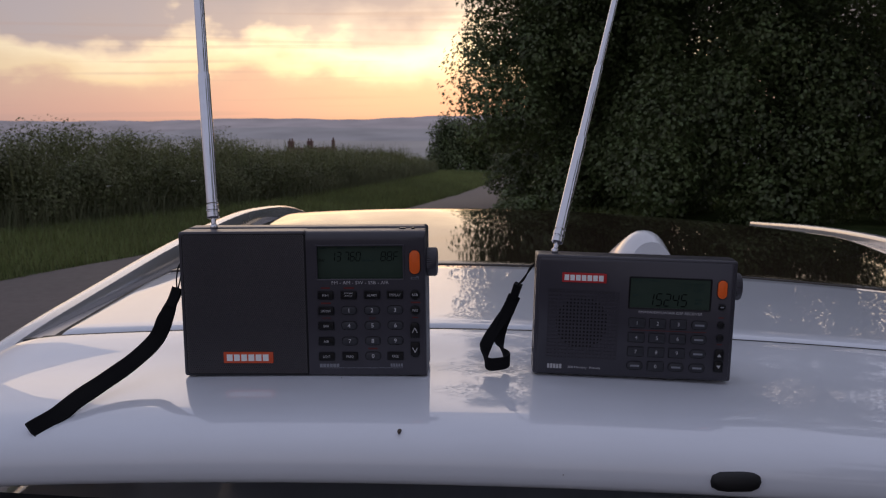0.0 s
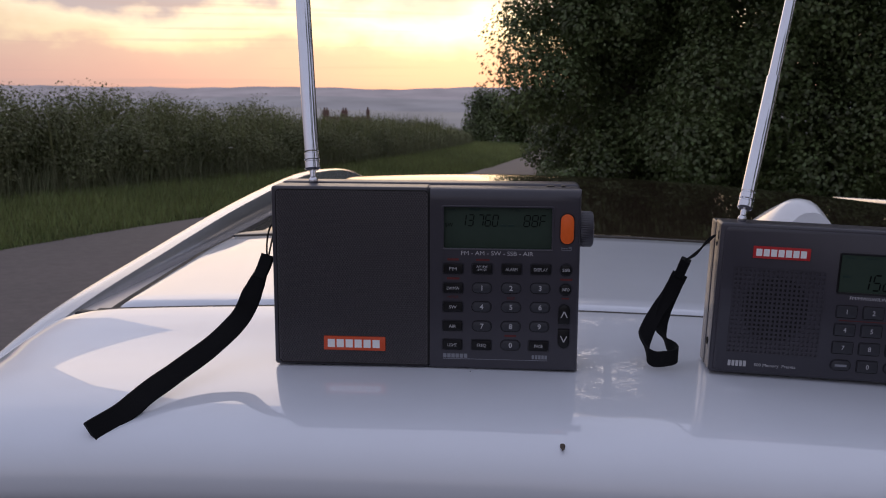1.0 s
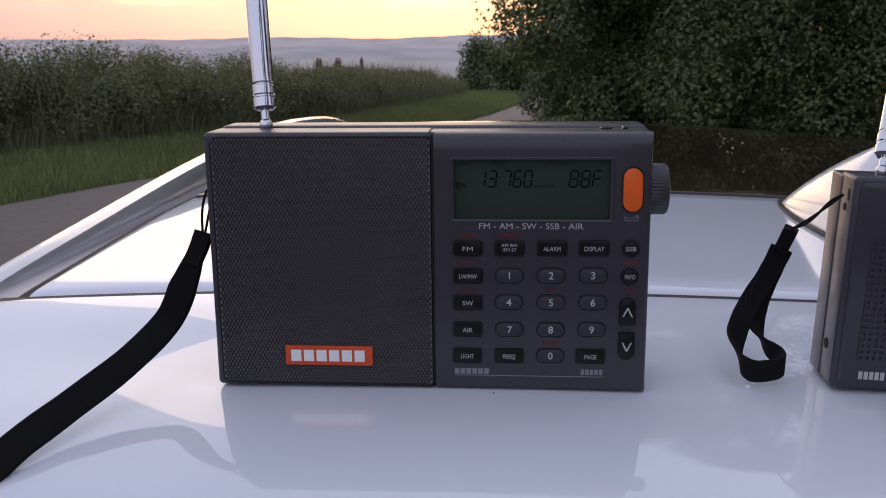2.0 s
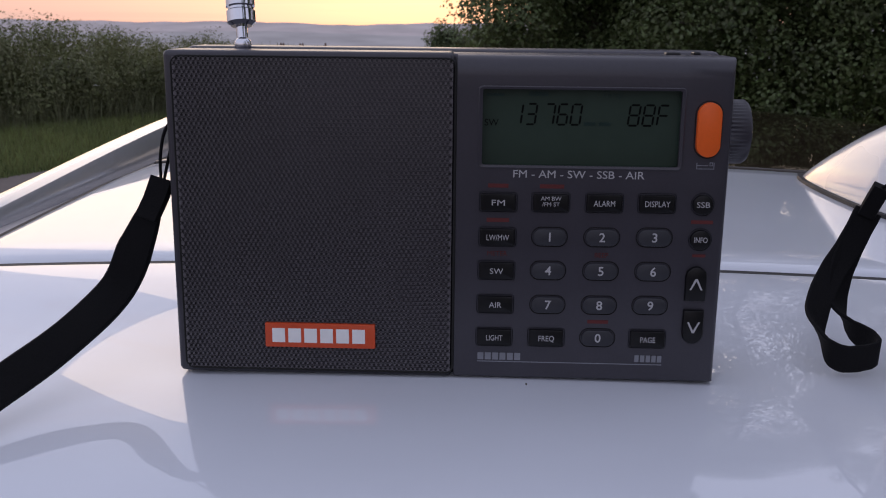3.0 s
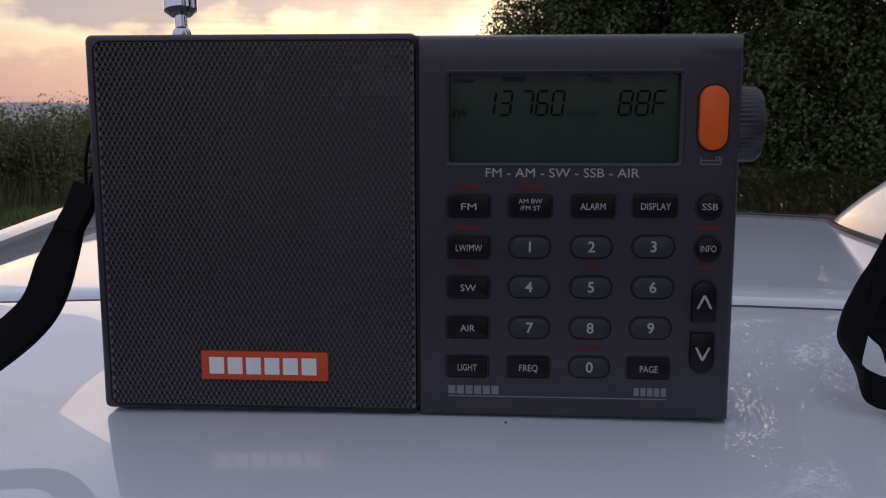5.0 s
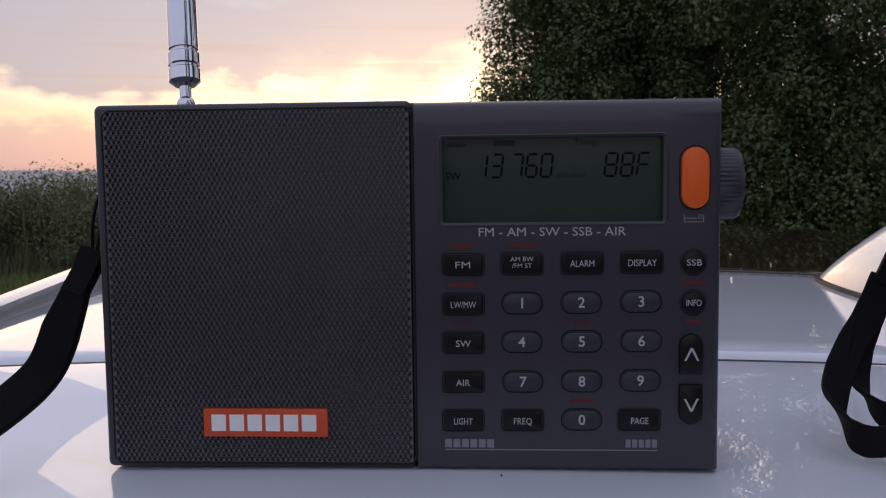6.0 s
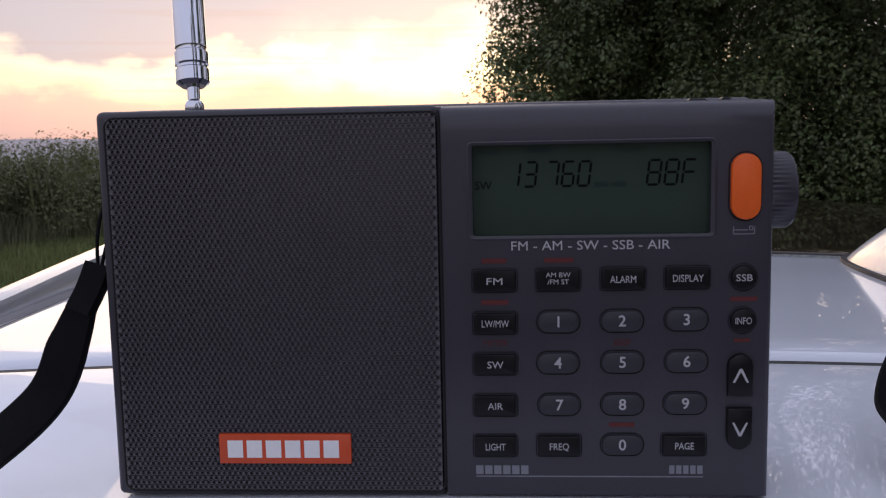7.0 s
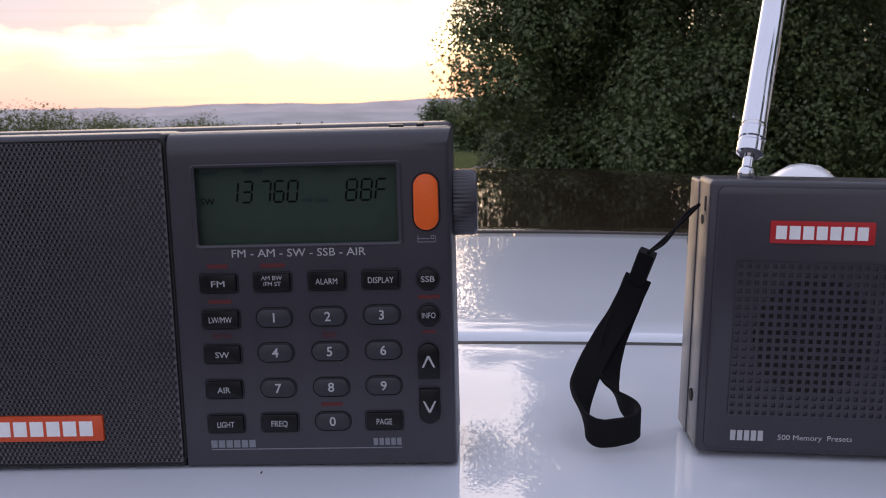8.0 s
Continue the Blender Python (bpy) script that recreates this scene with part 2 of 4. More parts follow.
def slab(outline, cx, cz, front, back, edge=0.0003):
    """A flat piece with the given outline in x and z, its front at y = front, with a softened front edge."""
    bm = bmesh.new()
    rings = []
    for y, k in ((back, 0.0), (front + edge, 0.0), (front + edge * 0.3, 0.35), (front, 1.0)):
        ring = []
        for x, z in outline:
            d = math.hypot(x, z) or 1
            ring.append(bm.verts.new((cx + x * (1 - k * edge / d), y, cz + z * (1 - k * edge / d))))
        rings.append(ring)
    n = len(outline)
    for a, b in zip(rings, rings[1:]):
        for i in range(n):
            bm.faces.new((a[i], a[(i + 1) % n], b[(i + 1) % n], b[i]))
    bm.faces.new(rings[-1])
    bm.faces.new(rings[0])
    return bm


def ring_frame(outer, inner, cx, cz, front, back):
    """A frame between two outlines with as many points each."""
    bm = bmesh.new()
    n = len(outer)
    loops = [[bm.verts.new((cx + x, y, cz + z)) for x, z in o] for o, y in ((outer, back), (outer, front + 0.0002), ([(a * 0.7 + c * 0.3, b * 0.7 + d * 0.3) for (a, b), (c, d) in zip(outer, inner)], front), (inner, front + 0.0002), (inner, back))]
    for a, b in zip(loops, loops[1:]):
        for i in range(n):
            bm.faces.new((a[i], a[(i + 1) % n], b[(i + 1) % n], b[i]))
    return bm


def tube(points, radii, seg=12, cap=True):
    bm = bmesh.new()
    rings = []
    pts = [Vector(p) for p in points]
    for i, p in enumerate(pts):
        way = (pts[min(i + 1, len(pts) - 1)] - pts[max(i - 1, 0)]).normalized()
        side = way.cross(Vector((0.13, 0.97, 0.2))).normalized()
        up = side.cross(way)
        r = radii[i] if isinstance(radii, (list, tuple)) else radii
        rings.append([bm.verts.new(p + (side * math.cos(a) + up * math.sin(a)) * r) for a in [2 * math.pi * k / seg for k in range(seg)]])
    for a, b in zip(rings, rings[1:]):
        for i in range(seg):
            bm.faces.new((a[i], a[(i + 1) % seg], b[(i + 1) % seg], b[i]))
    if cap:
        bm.faces.new(rings[0])
        bm.faces.new(rings[-1])
    return bm


def lettering(name, text, size, cx, cz, y, mat, parent, align="CENTER", width=None, bold=0.0):
    """Printed words, a hair's breadth proud, with the built-in font."""
    cu = bpy.data.curves.new(name, "FONT")
    cu.body, cu.size, cu.align_x, cu.align_y = text, size, align, "CENTER"
    cu.extrude, cu.resolution_u, cu.offset = 0.00004, 3, bold
    tmp = bpy.data.objects.new(name, cu)
    scene.collection.objects.link(tmp)
    bpy.context.view_layer.update()
    me = bpy.data.meshes.new_from_object(tmp)
    bpy.data.objects.remove(tmp)
    bpy.data.curves.remove(cu)
    xs = [v.co.x for v in me.vertices]
    k = width / (max(xs) - min(xs)) if width else 1.0
    me.transform(Matrix.Translation((cx, y, cz)) @ pose(0, 0, 0, 90) @ Matrix.Diagonal((k, 1, 1, 1)))
    me.materials.clear()
    me.materials.append(mat)
    ob = new(name, me)
    ob.parent = parent
    return ob


def flat_bars(name, bars, y, mat, parent, thick=0.0001):
    """Plain bars standing for marks: (x0, x1, z0, z1) each."""
    bm = bmesh.new()
    for x0, x1, z0, z1 in bars:
        f = [bm.verts.new(p) for p in ((x0, y, z0), (x1, y, z0), (x1, y, z1), (x0, y, z1))]
        g = [bm.verts.new((v.co.x, y + thick, v.co.z)) for v in f]
        bm.faces.new(f)
        for i in range(4):
            bm.faces.new((f[i], g[i], g[(i + 1) % 4], f[(i + 1) % 4]))
    return part(name, bm, mat, parent, smooth=False)


SEGMENTS = {"0": "abcdef", "1": "bc", "2": "abged", "3": "abgcd", "4": "fgbc", "5": "afgcd", "6": "afgedc", "7": "abc", "8": "abcdefg", "F": "afge"}


def digit(name, ch, x, z, w, h, y, mat, parent, t=0.0006, slant=0.12):
    """A seven-segment figure with slanted strokes; x, z is its lower left."""
    g, bm = t * 0.25, bmesh.new()
    runs = {"a": ((0, h), (w, h)), "d": ((0, 0), (w, 0)), "g": ((0, h / 2), (w, h / 2)), "f": ((0, h / 2), (0, h)), "b": ((w, h / 2), (w, h)),
            "e": ((0, 0), (0, h / 2)), "c": ((w, 0), (w, h / 2))}
    for s in SEGMENTS[ch]:
        (ax, az), (bx, bz) = runs[s]
        dx, dz = (1, 0) if az == bz else (0, 1)
        ax, az, bx, bz = ax + dx * g, az + dz * g, bx - dx * g, bz - dz * g
        hw = t / 2
        pts = [(ax, az), (ax + dx * hw + dz * hw, az + dz * hw + dx * hw), (bx - dx * hw + dz * hw, bz - dz * hw + dx * hw), (bx, bz),
               (bx - dx * hw - dz * hw, bz - dz * hw - dx * hw), (ax + dx * hw - dz * hw, az + dz * hw - dx * hw)]
        bm.faces.new([bm.verts.new((x + px + pz * slant, y, z + pz)) for px, pz in pts])
    return part(name, bm, mat, parent, smooth=False)


def perforated(x0, x1, z0, z1, px, pz, hole, y, depth, sides=8, stagger=True, keep=None):
    """A plate of cells, each with a real hole and its wall."""
    verts, faces = [], []
    nz = int((z1 - z0) / pz)
    for j in range(nz):
        off = px / 2 if (stagger and j % 2) else 0.0
        nx = int((x1 - x0 - (px / 2 if stagger else 0)) / px)
        if stagger:
            a0, a1 = (x0, x0 + off) if off else (x0 + px * nx, x0 + px * (nx + 0.5))
            b = len(verts)
            verts += [(a0, y, z0 + pz * j), (a1, y, z0 + pz * j), (a1, y, z0 + pz * (j + 1)), (a0, y, z0 + pz * (j + 1))]
            faces.append((b, b + 1, b + 2, b + 3))
        for i in range(nx):
            cx, cz = x0 + off + px * (i + 0.5), z0 + pz * (j + 0.5)
            if keep and not keep(cx, cz):
                continue
            b = len(verts)
            for k in range(sides):
                a = 2 * math.pi * (k + 0.5) / sides
                c, s = math.cos(a), math.sin(a)
                m = max(abs(c), abs(s))
                verts.append((cx + c / m * px / 2, y, cz + s / m * pz / 2))
                verts.append((cx + c * hole, y, cz + s * hole))
                verts.append((cx + c * hole, y + depth, cz + s * hole))
            for k in range(sides):
                p, q = b + 3 * k, b + 3 * ((k + 1) % sides)
                faces.append((p, q, q + 1, p + 1))
                faces.append((p + 1, q + 1, q + 2, p + 2))
    return verts, faces


def smooth_path(points, n):
    """Points along a Catmull-Rom curve."""
    p = [np.array(q, float) for q in points]
    p = [2 * p[0] - p[1]] + p + [2 * p[-1] - p[-2]]
    out = []
    for s in np.linspace(0, len(points) - 1.0001, n):
        i = int(s)
        u = s - i
        a, b, c, d = p[i:i + 4]
        out.append(0.5 * (2 * b + (c - a) * u + (2 * a - 5 * b + 4 * c - d) * u * u + (3 * b - a - 3 * c + d) * u ** 3))
    return out


def ribbon(points, width, thick, n=40, face=(0, 1, -0.2), taper=0.0):
    """A webbing band along a curve, lying across the given direction."""
    bm = bmesh.new()
    pts = smooth_path(points, n)
    rings = []
    for i, p in enumerate(pts):
        t = Vector(pts[min(i + 1, n - 1)] - pts[max(i - 1, 0)]).normalized()
        side = t.cross(Vector(face)).normalized()
        nor = side.cross(t).normalized()
        w, h = width / 2 * (1 + 0.012 * math.sin(i * 0.7)) * (1 - taper * max(0.0, 1 - i / (0.16 * n))), thick / 2
        rings.append([bm.verts.new(Vector(p) + side * a * w + nor * b * h) for a, b in ((-1, -0.5), (-0.9, -1), (0.9, -1), (1, -0.5), (1, 0.5), (0.9, 1), (-0.9, 1), (-1, 0.5))])
    for a, b in zip(rings, rings[1:]):
        for i in range(8):
            bm.faces.new((a[i], a[(i + 1) % 8], b[(i + 1) % 8], b[i]))
    bm.faces.new(rings[0])
    bm.faces.new(rings[-1])
    return bm


# ---- ground, lane, verge ----
def curve_at(y, table):
    return float(np.interp(y, [a for a, _ in table], [b for _, b in table]))


LANE_LEFT = [(-40, -14.0), (0, -8.4), (5, -6.6), (9.5, -4.9), (12, -3.95), (16, -2.65), (20.2, -1.47), (25, -0.65), (31, 0.13), (40, 0.9), (60, 4.0), (80, 9.0)]
LANE_RIGHT = [(-40, 6.0), (0, 4.6), (8, 2.2), (12, -0.1), (16, 0.5), (20.2, 1.3), (25, 1.8), (31, 2.6), (40, 3.4), (60, 6.6), (80, 11.8)]


def ground_z(x, y):
    z = 0.0
    if y > 10:
        z -= 0.030 * (min(y, 45) - 10)
    if y > 45:
        z -= 0.055 * (min(y, 170) - 45)
    if y > 170:
        z -= 0.19 * (min(y, 900) - 170)
    bank = curve_at(y, LANE_LEFT) - x
    if -60 < y < 60 and bank > 0:
        z += 0.16 * min(1, bank / 2.2)
    return z


def build_ground():
    xs = sorted(set([-5000, -2500, -1200, -600, -300, -150, -80, -50, -35] + [round(v, 2) for v in np.arange(-25, 25.1, 0.6)] + [35, 50, 80, 150, 300, 600, 1200, 2500, 5000]))
    ys = sorted(set([-5000, -1000, -200, -60, -30] + [round(v, 2) for v in np.arange(-15, 62, 0.8)] + [70, 85, 110, 150, 220, 350, 500, 700, 1000, 1500, 2600, 3800, 5000]))
    verts = [(x, y, ground_z(x, y) - 0.02 + (0.03 * noise.noise((x * 0.7, y * 0.7, 0)) if abs(x) < 30 and abs(y) < 60 else 0)) for y in ys for x in xs]
    n = len(xs)
    faces = [(j * n + i, j * n + i + 1, (j + 1) * n + i + 1, (j + 1) * n + i) for j in range(len(ys) - 1) for i in range(n - 1)]
    tagged(part("ground", (verts, faces), GRASS_SOIL), "rough green grassland falling away into a wide valley", "ground", kind="structure")
    verts, faces = [], []
    ys = [round(v, 2) for v in np.arange(-40, 80.1, 0.8)]
    m = 14
    for y in ys:
        a, b = curve_at(y, LANE_LEFT), curve_at(y, LANE_RIGHT)
        a += 0.12 * noise.noise((y * 0.9, 3, 0))
        b += 0.15 * noise.noise((y * 0.9, 9, 0))
        for i in range(m + 1):
            u = i / m
            x = a + (b - a) * u
            base = -0.030 * (min(max(y, 10), 45) - 10) - 0.055 * max(0, y - 45)
            verts.append((x, y, base + 0.025 + 0.03 * (1 - (2 * u - 1) ** 2)))
    faces = [(j * (m + 1) + i, j * (m + 1) + i + 1, (j + 1) * (m + 1) + i + 1, (j + 1) * (m + 1) + i) for j in range(len(ys) - 1) for i in range(m)]
    tagged(part("road", (verts, faces), DIRT), "narrow worn country lane of dusty grey asphalt", "road", kind="structure")


build_ground()


def blades(places, h0, h1, w, lean=0.35, seed=1, heads=False):
    """Grass: tapering bent blades, two pieces each, as arrays."""
    rg = np.random.default_rng(seed)
    P = np.array(places)
    n = len(P)
    a = rg.uniform(0, 2 * np.pi, n)
    h = rg.uniform(h0, h1, n)
    side = np.stack([np.cos(a), np.sin(a), np.zeros(n)], 1) * (w * rg.uniform(0.7, 1.3, n) / 2)[:, None]
    b = rg.uniform(0, 2 * np.pi, n)
    tip = np.stack([np.cos(b), np.sin(b), np.zeros(n)], 1) * (h * lean * rg.uniform(0.1, 1, n))[:, None]
    up = np.stack([np.zeros(n), np.zeros(n), h], 1)
    mid = P + up * 0.55 + tip * 0.3
    top = P + up + tip
    k = 1.6 if heads else 0.6
    V = np.stack([P - side, P + side, mid + side * 0.8, mid - side * 0.8, top + side * 0.12 * k, top - side * 0.12 * k], 1).reshape(-1, 3)
    i = np.arange(n)[:, None] * 6
    F = np.concatenate([i + np.array([[0, 1, 2, 3]]), i + np.array([[3, 2, 4, 5]])], 1).reshape(-1, 4)
    return V, F


def mesh_arrays(name, V, F, mat, parent=None):
    me = bpy.data.meshes.new(name)
    k = F.shape[1]
    me.vertices.add(len(V))
    me.vertices.foreach_set("co", V.astype(np.float32).ravel())
    me.loops.add(F.size)
    me.loops.foreach_set("vertex_index", F.astype(np.int32).ravel())
    me.polygons.add(len(F))
    me.polygons.foreach_set("loop_start", (np.arange(len(F)) * k).astype(np.int32))
    me.update(calc_edges=True)
    me.materials.append(mat)
    ob = new(name, me)
    ob.parent = parent
    return ob


def leaf_cloud(centres, radii, counts, size, seed, flat=1.0):
    """Folded leaves strewn through lumps: four corners, two pieces each."""
    rg = np.random.default_rng(seed)
    out, away = [], []
    for c, r, k in zip(centres, radii, counts):
        d = rg.normal(size=(k, 3))
        d /= np.linalg.norm(d, axis=1)[:, None]
        q = rg.uniform(0.35, 1.12, k) ** 0.6
        wob = 1 + 0.25 * np.sin(d[:, 0] * 5 + c[0] * 3) * np.cos(d[:, 2] * 4 + c[1])
        out.append(np.array(c) + d * (q * wob)[:, None] * r * np.array([1, 1, flat]))
        away.append(d)
    P = np.concatenate(out)
    n = len(P)
    nr = np.concatenate(away) + rg.normal(size=(n, 3)) * 0.42 + np.array([0, 0, 0.55])
    nr /= np.linalg.norm(nr, axis=1)[:, None]
    sd = np.cross(nr, rg.normal(size=(n, 3)) + np.array([0, 0, -0.5]))
    sd /= np.linalg.norm(sd, axis=1)[:, None]
    ax = np.cross(sd, nr)
    L = (size * rg.uniform(0.6, 1.35, n))[:, None]
    V = np.stack([P, P + ax * L * 0.5 + sd * L * 0.33 + nr * L * 0.1, P + ax * L, P + ax * L * 0.5 - sd * L * 0.33 + nr * L * 0.1], 1).reshape(-1, 3)
    i = np.arange(n)[:, None] * 4
    F = np.concatenate([i + np.array([[0, 1, 2]]), i + np.array([[0, 2, 3]])], 1).reshape(-1, 3)
    return V, F


# ---- trees beside the lane ----
def tree(x, y, h, lumps, label, seed, leaf=0.075):
    """A tapered trunk, limbs running to the lumps of the crown, and strewn leaves."""
    rg = random.Random(seed)
    g = ground_z(x, y)
    top = empty("tree", pose(x, y, g), label, "tree", "trees beside the lane")
    trunk = [(0, 0, -0.1), (0.05, 0.03, h * 0.2), (-0.04, 0.08, h * 0.45), (0.1, 0.0, h * 0.7), (0.05, 0.05, h * 0.88)]
    part("trunk", tube(smooth_path(trunk, 14), [0.24 - 0.2 * i / 13 for i in range(14)], 10), BARK, top)
    for i in range(7):
        c, r, _ = lumps[(i * 5) % len(lumps)]
        z0 = min(h * 0.8, max(0.5, c[2] * 0.6))
        mid = (c[0] * 0.5, c[1] * 0.5, (z0 + c[2]) / 2 + 0.2)
        part("limb", tube(smooth_path([(0, 0, z0), mid, c], 8), [0.08 - 0.009 * k for k in range(8)], 7), BARK, top)
    V, F = leaf_cloud([c for c, _, _ in lumps], [r for _, r, _ in lumps], [k for _, _, k in lumps], leaf, seed)
    mesh_arrays("crown", V, F, LEAF, top)
    return top


def lumps_for(x, y, half, depth, h, count, seed, leaves=1050, low=0.25, clear_low=False):
    """Lumps filling a tall body of foliage, uneven at its rim."""
    rg = random.Random(seed)
    out = []
    for i in range(count):
        z = low + (h - low) * (i + rg.random()) / count
        k = 1.0 if clear_low else 0.85 + 0.25 * math.sin(z * 1.9 + seed)
        if z > 0.86 * h:
            k *= max(0.4, (h - z) / (0.14 * h))
        u = rg.uniform(-1, 1) if z > 1.75 or not clear_low else rg.uniform(-0.66, 1)
        w = rg.uniform(-1, 0.55)
        r = rg.uniform(0.45, 0.85)
        if z > 5.4 and rg.random() < (0.55 if clear_low else 0.26):
            continue
        thin = 0.68 if clear_low and u < -0.78 else 1.4 if clear_low else 1.0
        out.append(((u * half * k, w * depth * k, z), r, int(thin * leaves * (r / 0.65) ** 2 * (1.0 if z < 5.5 else 0.7))))
    return out


TREES = [(2.10, 18.6, 12.5, 2.05, 1.6, 250), (5.4, 16.6, 13.0, 2.6, 1.6, 200), (8.8, 14.4, 12.5, 2.6, 1.7, 175), (11.8, 11.3, 12.0, 2.6, 1.8, 100), (4.2, 21.0, 13.5, 3.0, 1.4, 60), (8.0, 19.0, 13.5, 3.2, 1.4, 60), (13.4, 7.0, 12.0, 2.4, 2.0, 75), (3.9, 19.4, 12.5, 1.5, 0.9, 90), (3.0, 22.6, 10.0, 1.6, 1.2, 60), (1.95, 20.4, 7.0, 0.95, 0.7, 120)]
for k, (x, y, h, half, depth, n) in enumerate(TREES):
    tree(x, y, h, lumps_for(x, y, half, depth, h, n, 11 + k, clear_low=(k == 0)), "dense dark green broadleaf tree overhanging the lane verge", 40 + k, 0.080)
# Unseen trees, added out of view to darken reflections in the aerials and roof.
for k, (x, y) in enumerate([(8.6, 1.5), (8.0, -5.5), (8.0, -12.5)]):
    tree(x, y, 13.0, lumps_for(x, y, 2.6, 2.0, 13.0, 80, 31 + k, 260), "dense dark green broadleaf tree overhanging the lane verge", 90 + k, 0.2)
FAR_TREE = 1.75 - ground_z(-1.0, 46.0)
tree(-1.55, 46.0, FAR_TREE, lumps_for(0, 0, 0.85, 1.0, FAR_TREE - 0.75, 34, 71, 420, 0.2), "small rounded green tree further down the lane", 71, 0.13)
tree(0.5, 47.0, FAR_TREE + 0.2, lumps_for(0, 0, 1.5, 1.2, FAR_TREE - 0.5, 40, 72, 420, 0.2), "dark green tree behind the lane's bend", 72, 0.13)


def bush(x, y, r, label, seed, leaves=900):
    g = ground_z(x, y)
    top = empty("bush", pose(x, y, g), label, "bush")
    rg = random.Random(seed)
    L = [((rg.uniform(-r, r), rg.uniform(-r, r), rg.uniform(0.15, r * 1.4)), r * rg.uniform(0.3, 0.5), leaves) for _ in range(7)]
    for c, _, _ in L[:4]:
        part("stem", tube(smooth_path([(0, 0, -0.05), (c[0] * 0.4, c[1] * 0.4, c[2] * 0.6), c], 6), [0.02, 0.018, 0.015, 0.012, 0.009, 0.006], 6), BARK, top)
    V, F = leaf_cloud([c for c, _, _ in L], [q for _, q, _ in L], [k for _, _, k in L], 0.06, seed)
    mesh_arrays("foliage", V, F, LEAF, top)


bush(0.34, 12.4, 0.42, "low dark bramble bush at the edge of the lane", 5, 420)
bush(1.25, 19.0, 0.85, "dark bramble bush under the overhanging tree", 6, 900)


# ---- hedge and verge on the far side of the lane ----
def off_lane(y, d):
    """A place d metres to the far side of the lane's edge."""
    x = curve_at(y, LANE_LEFT)
    s = (curve_at(y + 0.5, LANE_LEFT) - curve_at(y - 0.5, LANE_LEFT))
    n = math.hypot(1, s)
    return x - d / n, y + d * s / n


def hedge():
    rg = random.Random(8)
    top = empty("hedge", pose(0, 0, 0), "overgrown green roadside hedge of mixed shrubs", "hedge")
    C, R, K = [], [], []
    for i in range(820):
        y = 4 + 34 * (i + rg.random()) / 820
        d = 3.0 + 2.4 * rg.random() ** 1.4
        x, yy = off_lane(y, d)
        h = np.interp(y, [4, 12, 22, 36], [1.74, 1.66, 1.27, 0.80]) + 0.22 * noise.noise((y * 0.5, 1, 0)) + 0.10 * noise.noise((y * 1.9, 5, 0))
        z = ground_z(x, yy) + 0.12 + (max(0.4, (h - 0.22) * min(1, 0.55 + 0.45 * (d - 3.0))) - 0.12) * rg.random() ** 0.7
        r = rg.uniform(0.28, 0.46)
        C.append((x, yy, z)), R.append(r), K.append(int(390 * (r / 0.35) ** 2))
    V, F = leaf_cloud(C, R, K, 0.052, 21)
    mesh_arrays("foliage", V, F, HEDGE_LEAF, top)
    for i in range(26):
        y = 5 + 29 * i / 26
        x, yy = off_lane(y, rg.uniform(3.4, 4.6))
        g = ground_z(x, yy)
        part("stem", tube([(x, yy, g - 0.05), (x + rg.uniform(-0.1, 0.1), yy, g + 0.5), (x + rg.uniform(-0.3, 0.3), yy + 0.1, g + 1.1)], [0.03, 0.022, 0.008], 6), BARK, top)


hedge()


def verge():
    rg = random.Random(3)
    P = []
    for _ in range(80000):
        y = 4 + 36 * rg.random() ** 1.15
        d = rg.uniform(0.0, 2.9)
        x, yy = off_lane(y, d + 0.15 * noise.noise((y, d, 2)))
        P.append((x, yy, ground_z(x, yy) - 0.02))
    V, F = blades(P, 0.06, 0.20, 0.012, 0.6, 4)
    tagged(mesh_arrays("verge_grass", V, F, GRASS), "short fresh green grass on the lane's verge", "grass", kind="stuff")
    P = []
    for _ in range(20000):
        y = 4 + 34 * rg.random()
        d = 2.5 + 1.7 * rg.random() ** 0.8
        x, yy = off_lane(y, d)
        P.append((x, yy, ground_z(x, yy) - 0.02))
    V, F = blades(P, 0.25, 0.70, 0.010, 0.5, 5, True)
    tagged(mesh_arrays("tall_grass", V, F, TALL_GRASS), "tall straw-green seeding grass before the hedge", "grass", kind="stuff")
    P = []
    for _ in range(3200):
        y = 4 + 30 * rg.random()
        x, yy = off_lane(y, rg.uniform(2.8, 5.0))
        P.append((x, yy, ground_z(x, yy) + 0.7 - 0.012 * y))
    V, F = blades(P, 0.4, 0.95, 0.014, 0.3, 6, True)
    tagged(mesh_arrays("hedge_weeds", V, F, HEDGE_LEAF), "thin weeds and grass stems standing out of the hedge", "weeds", kind="stuff")
    P = []
    for _ in range(26000):
        y = -4 + 34 * rg.random()
        x = curve_at(y, LANE_RIGHT) + rg.uniform(0, 2.2)
        P.append((x, y, ground_z(x, y) - 0.02))
    V, F = blades(P, 0.06, 0.3, 0.012, 0.6, 7)
    tagged(mesh_arrays("verge_grass", V, F, GRASS), "rough dark grass under the trees", "grass", kind="stuff")


verge()


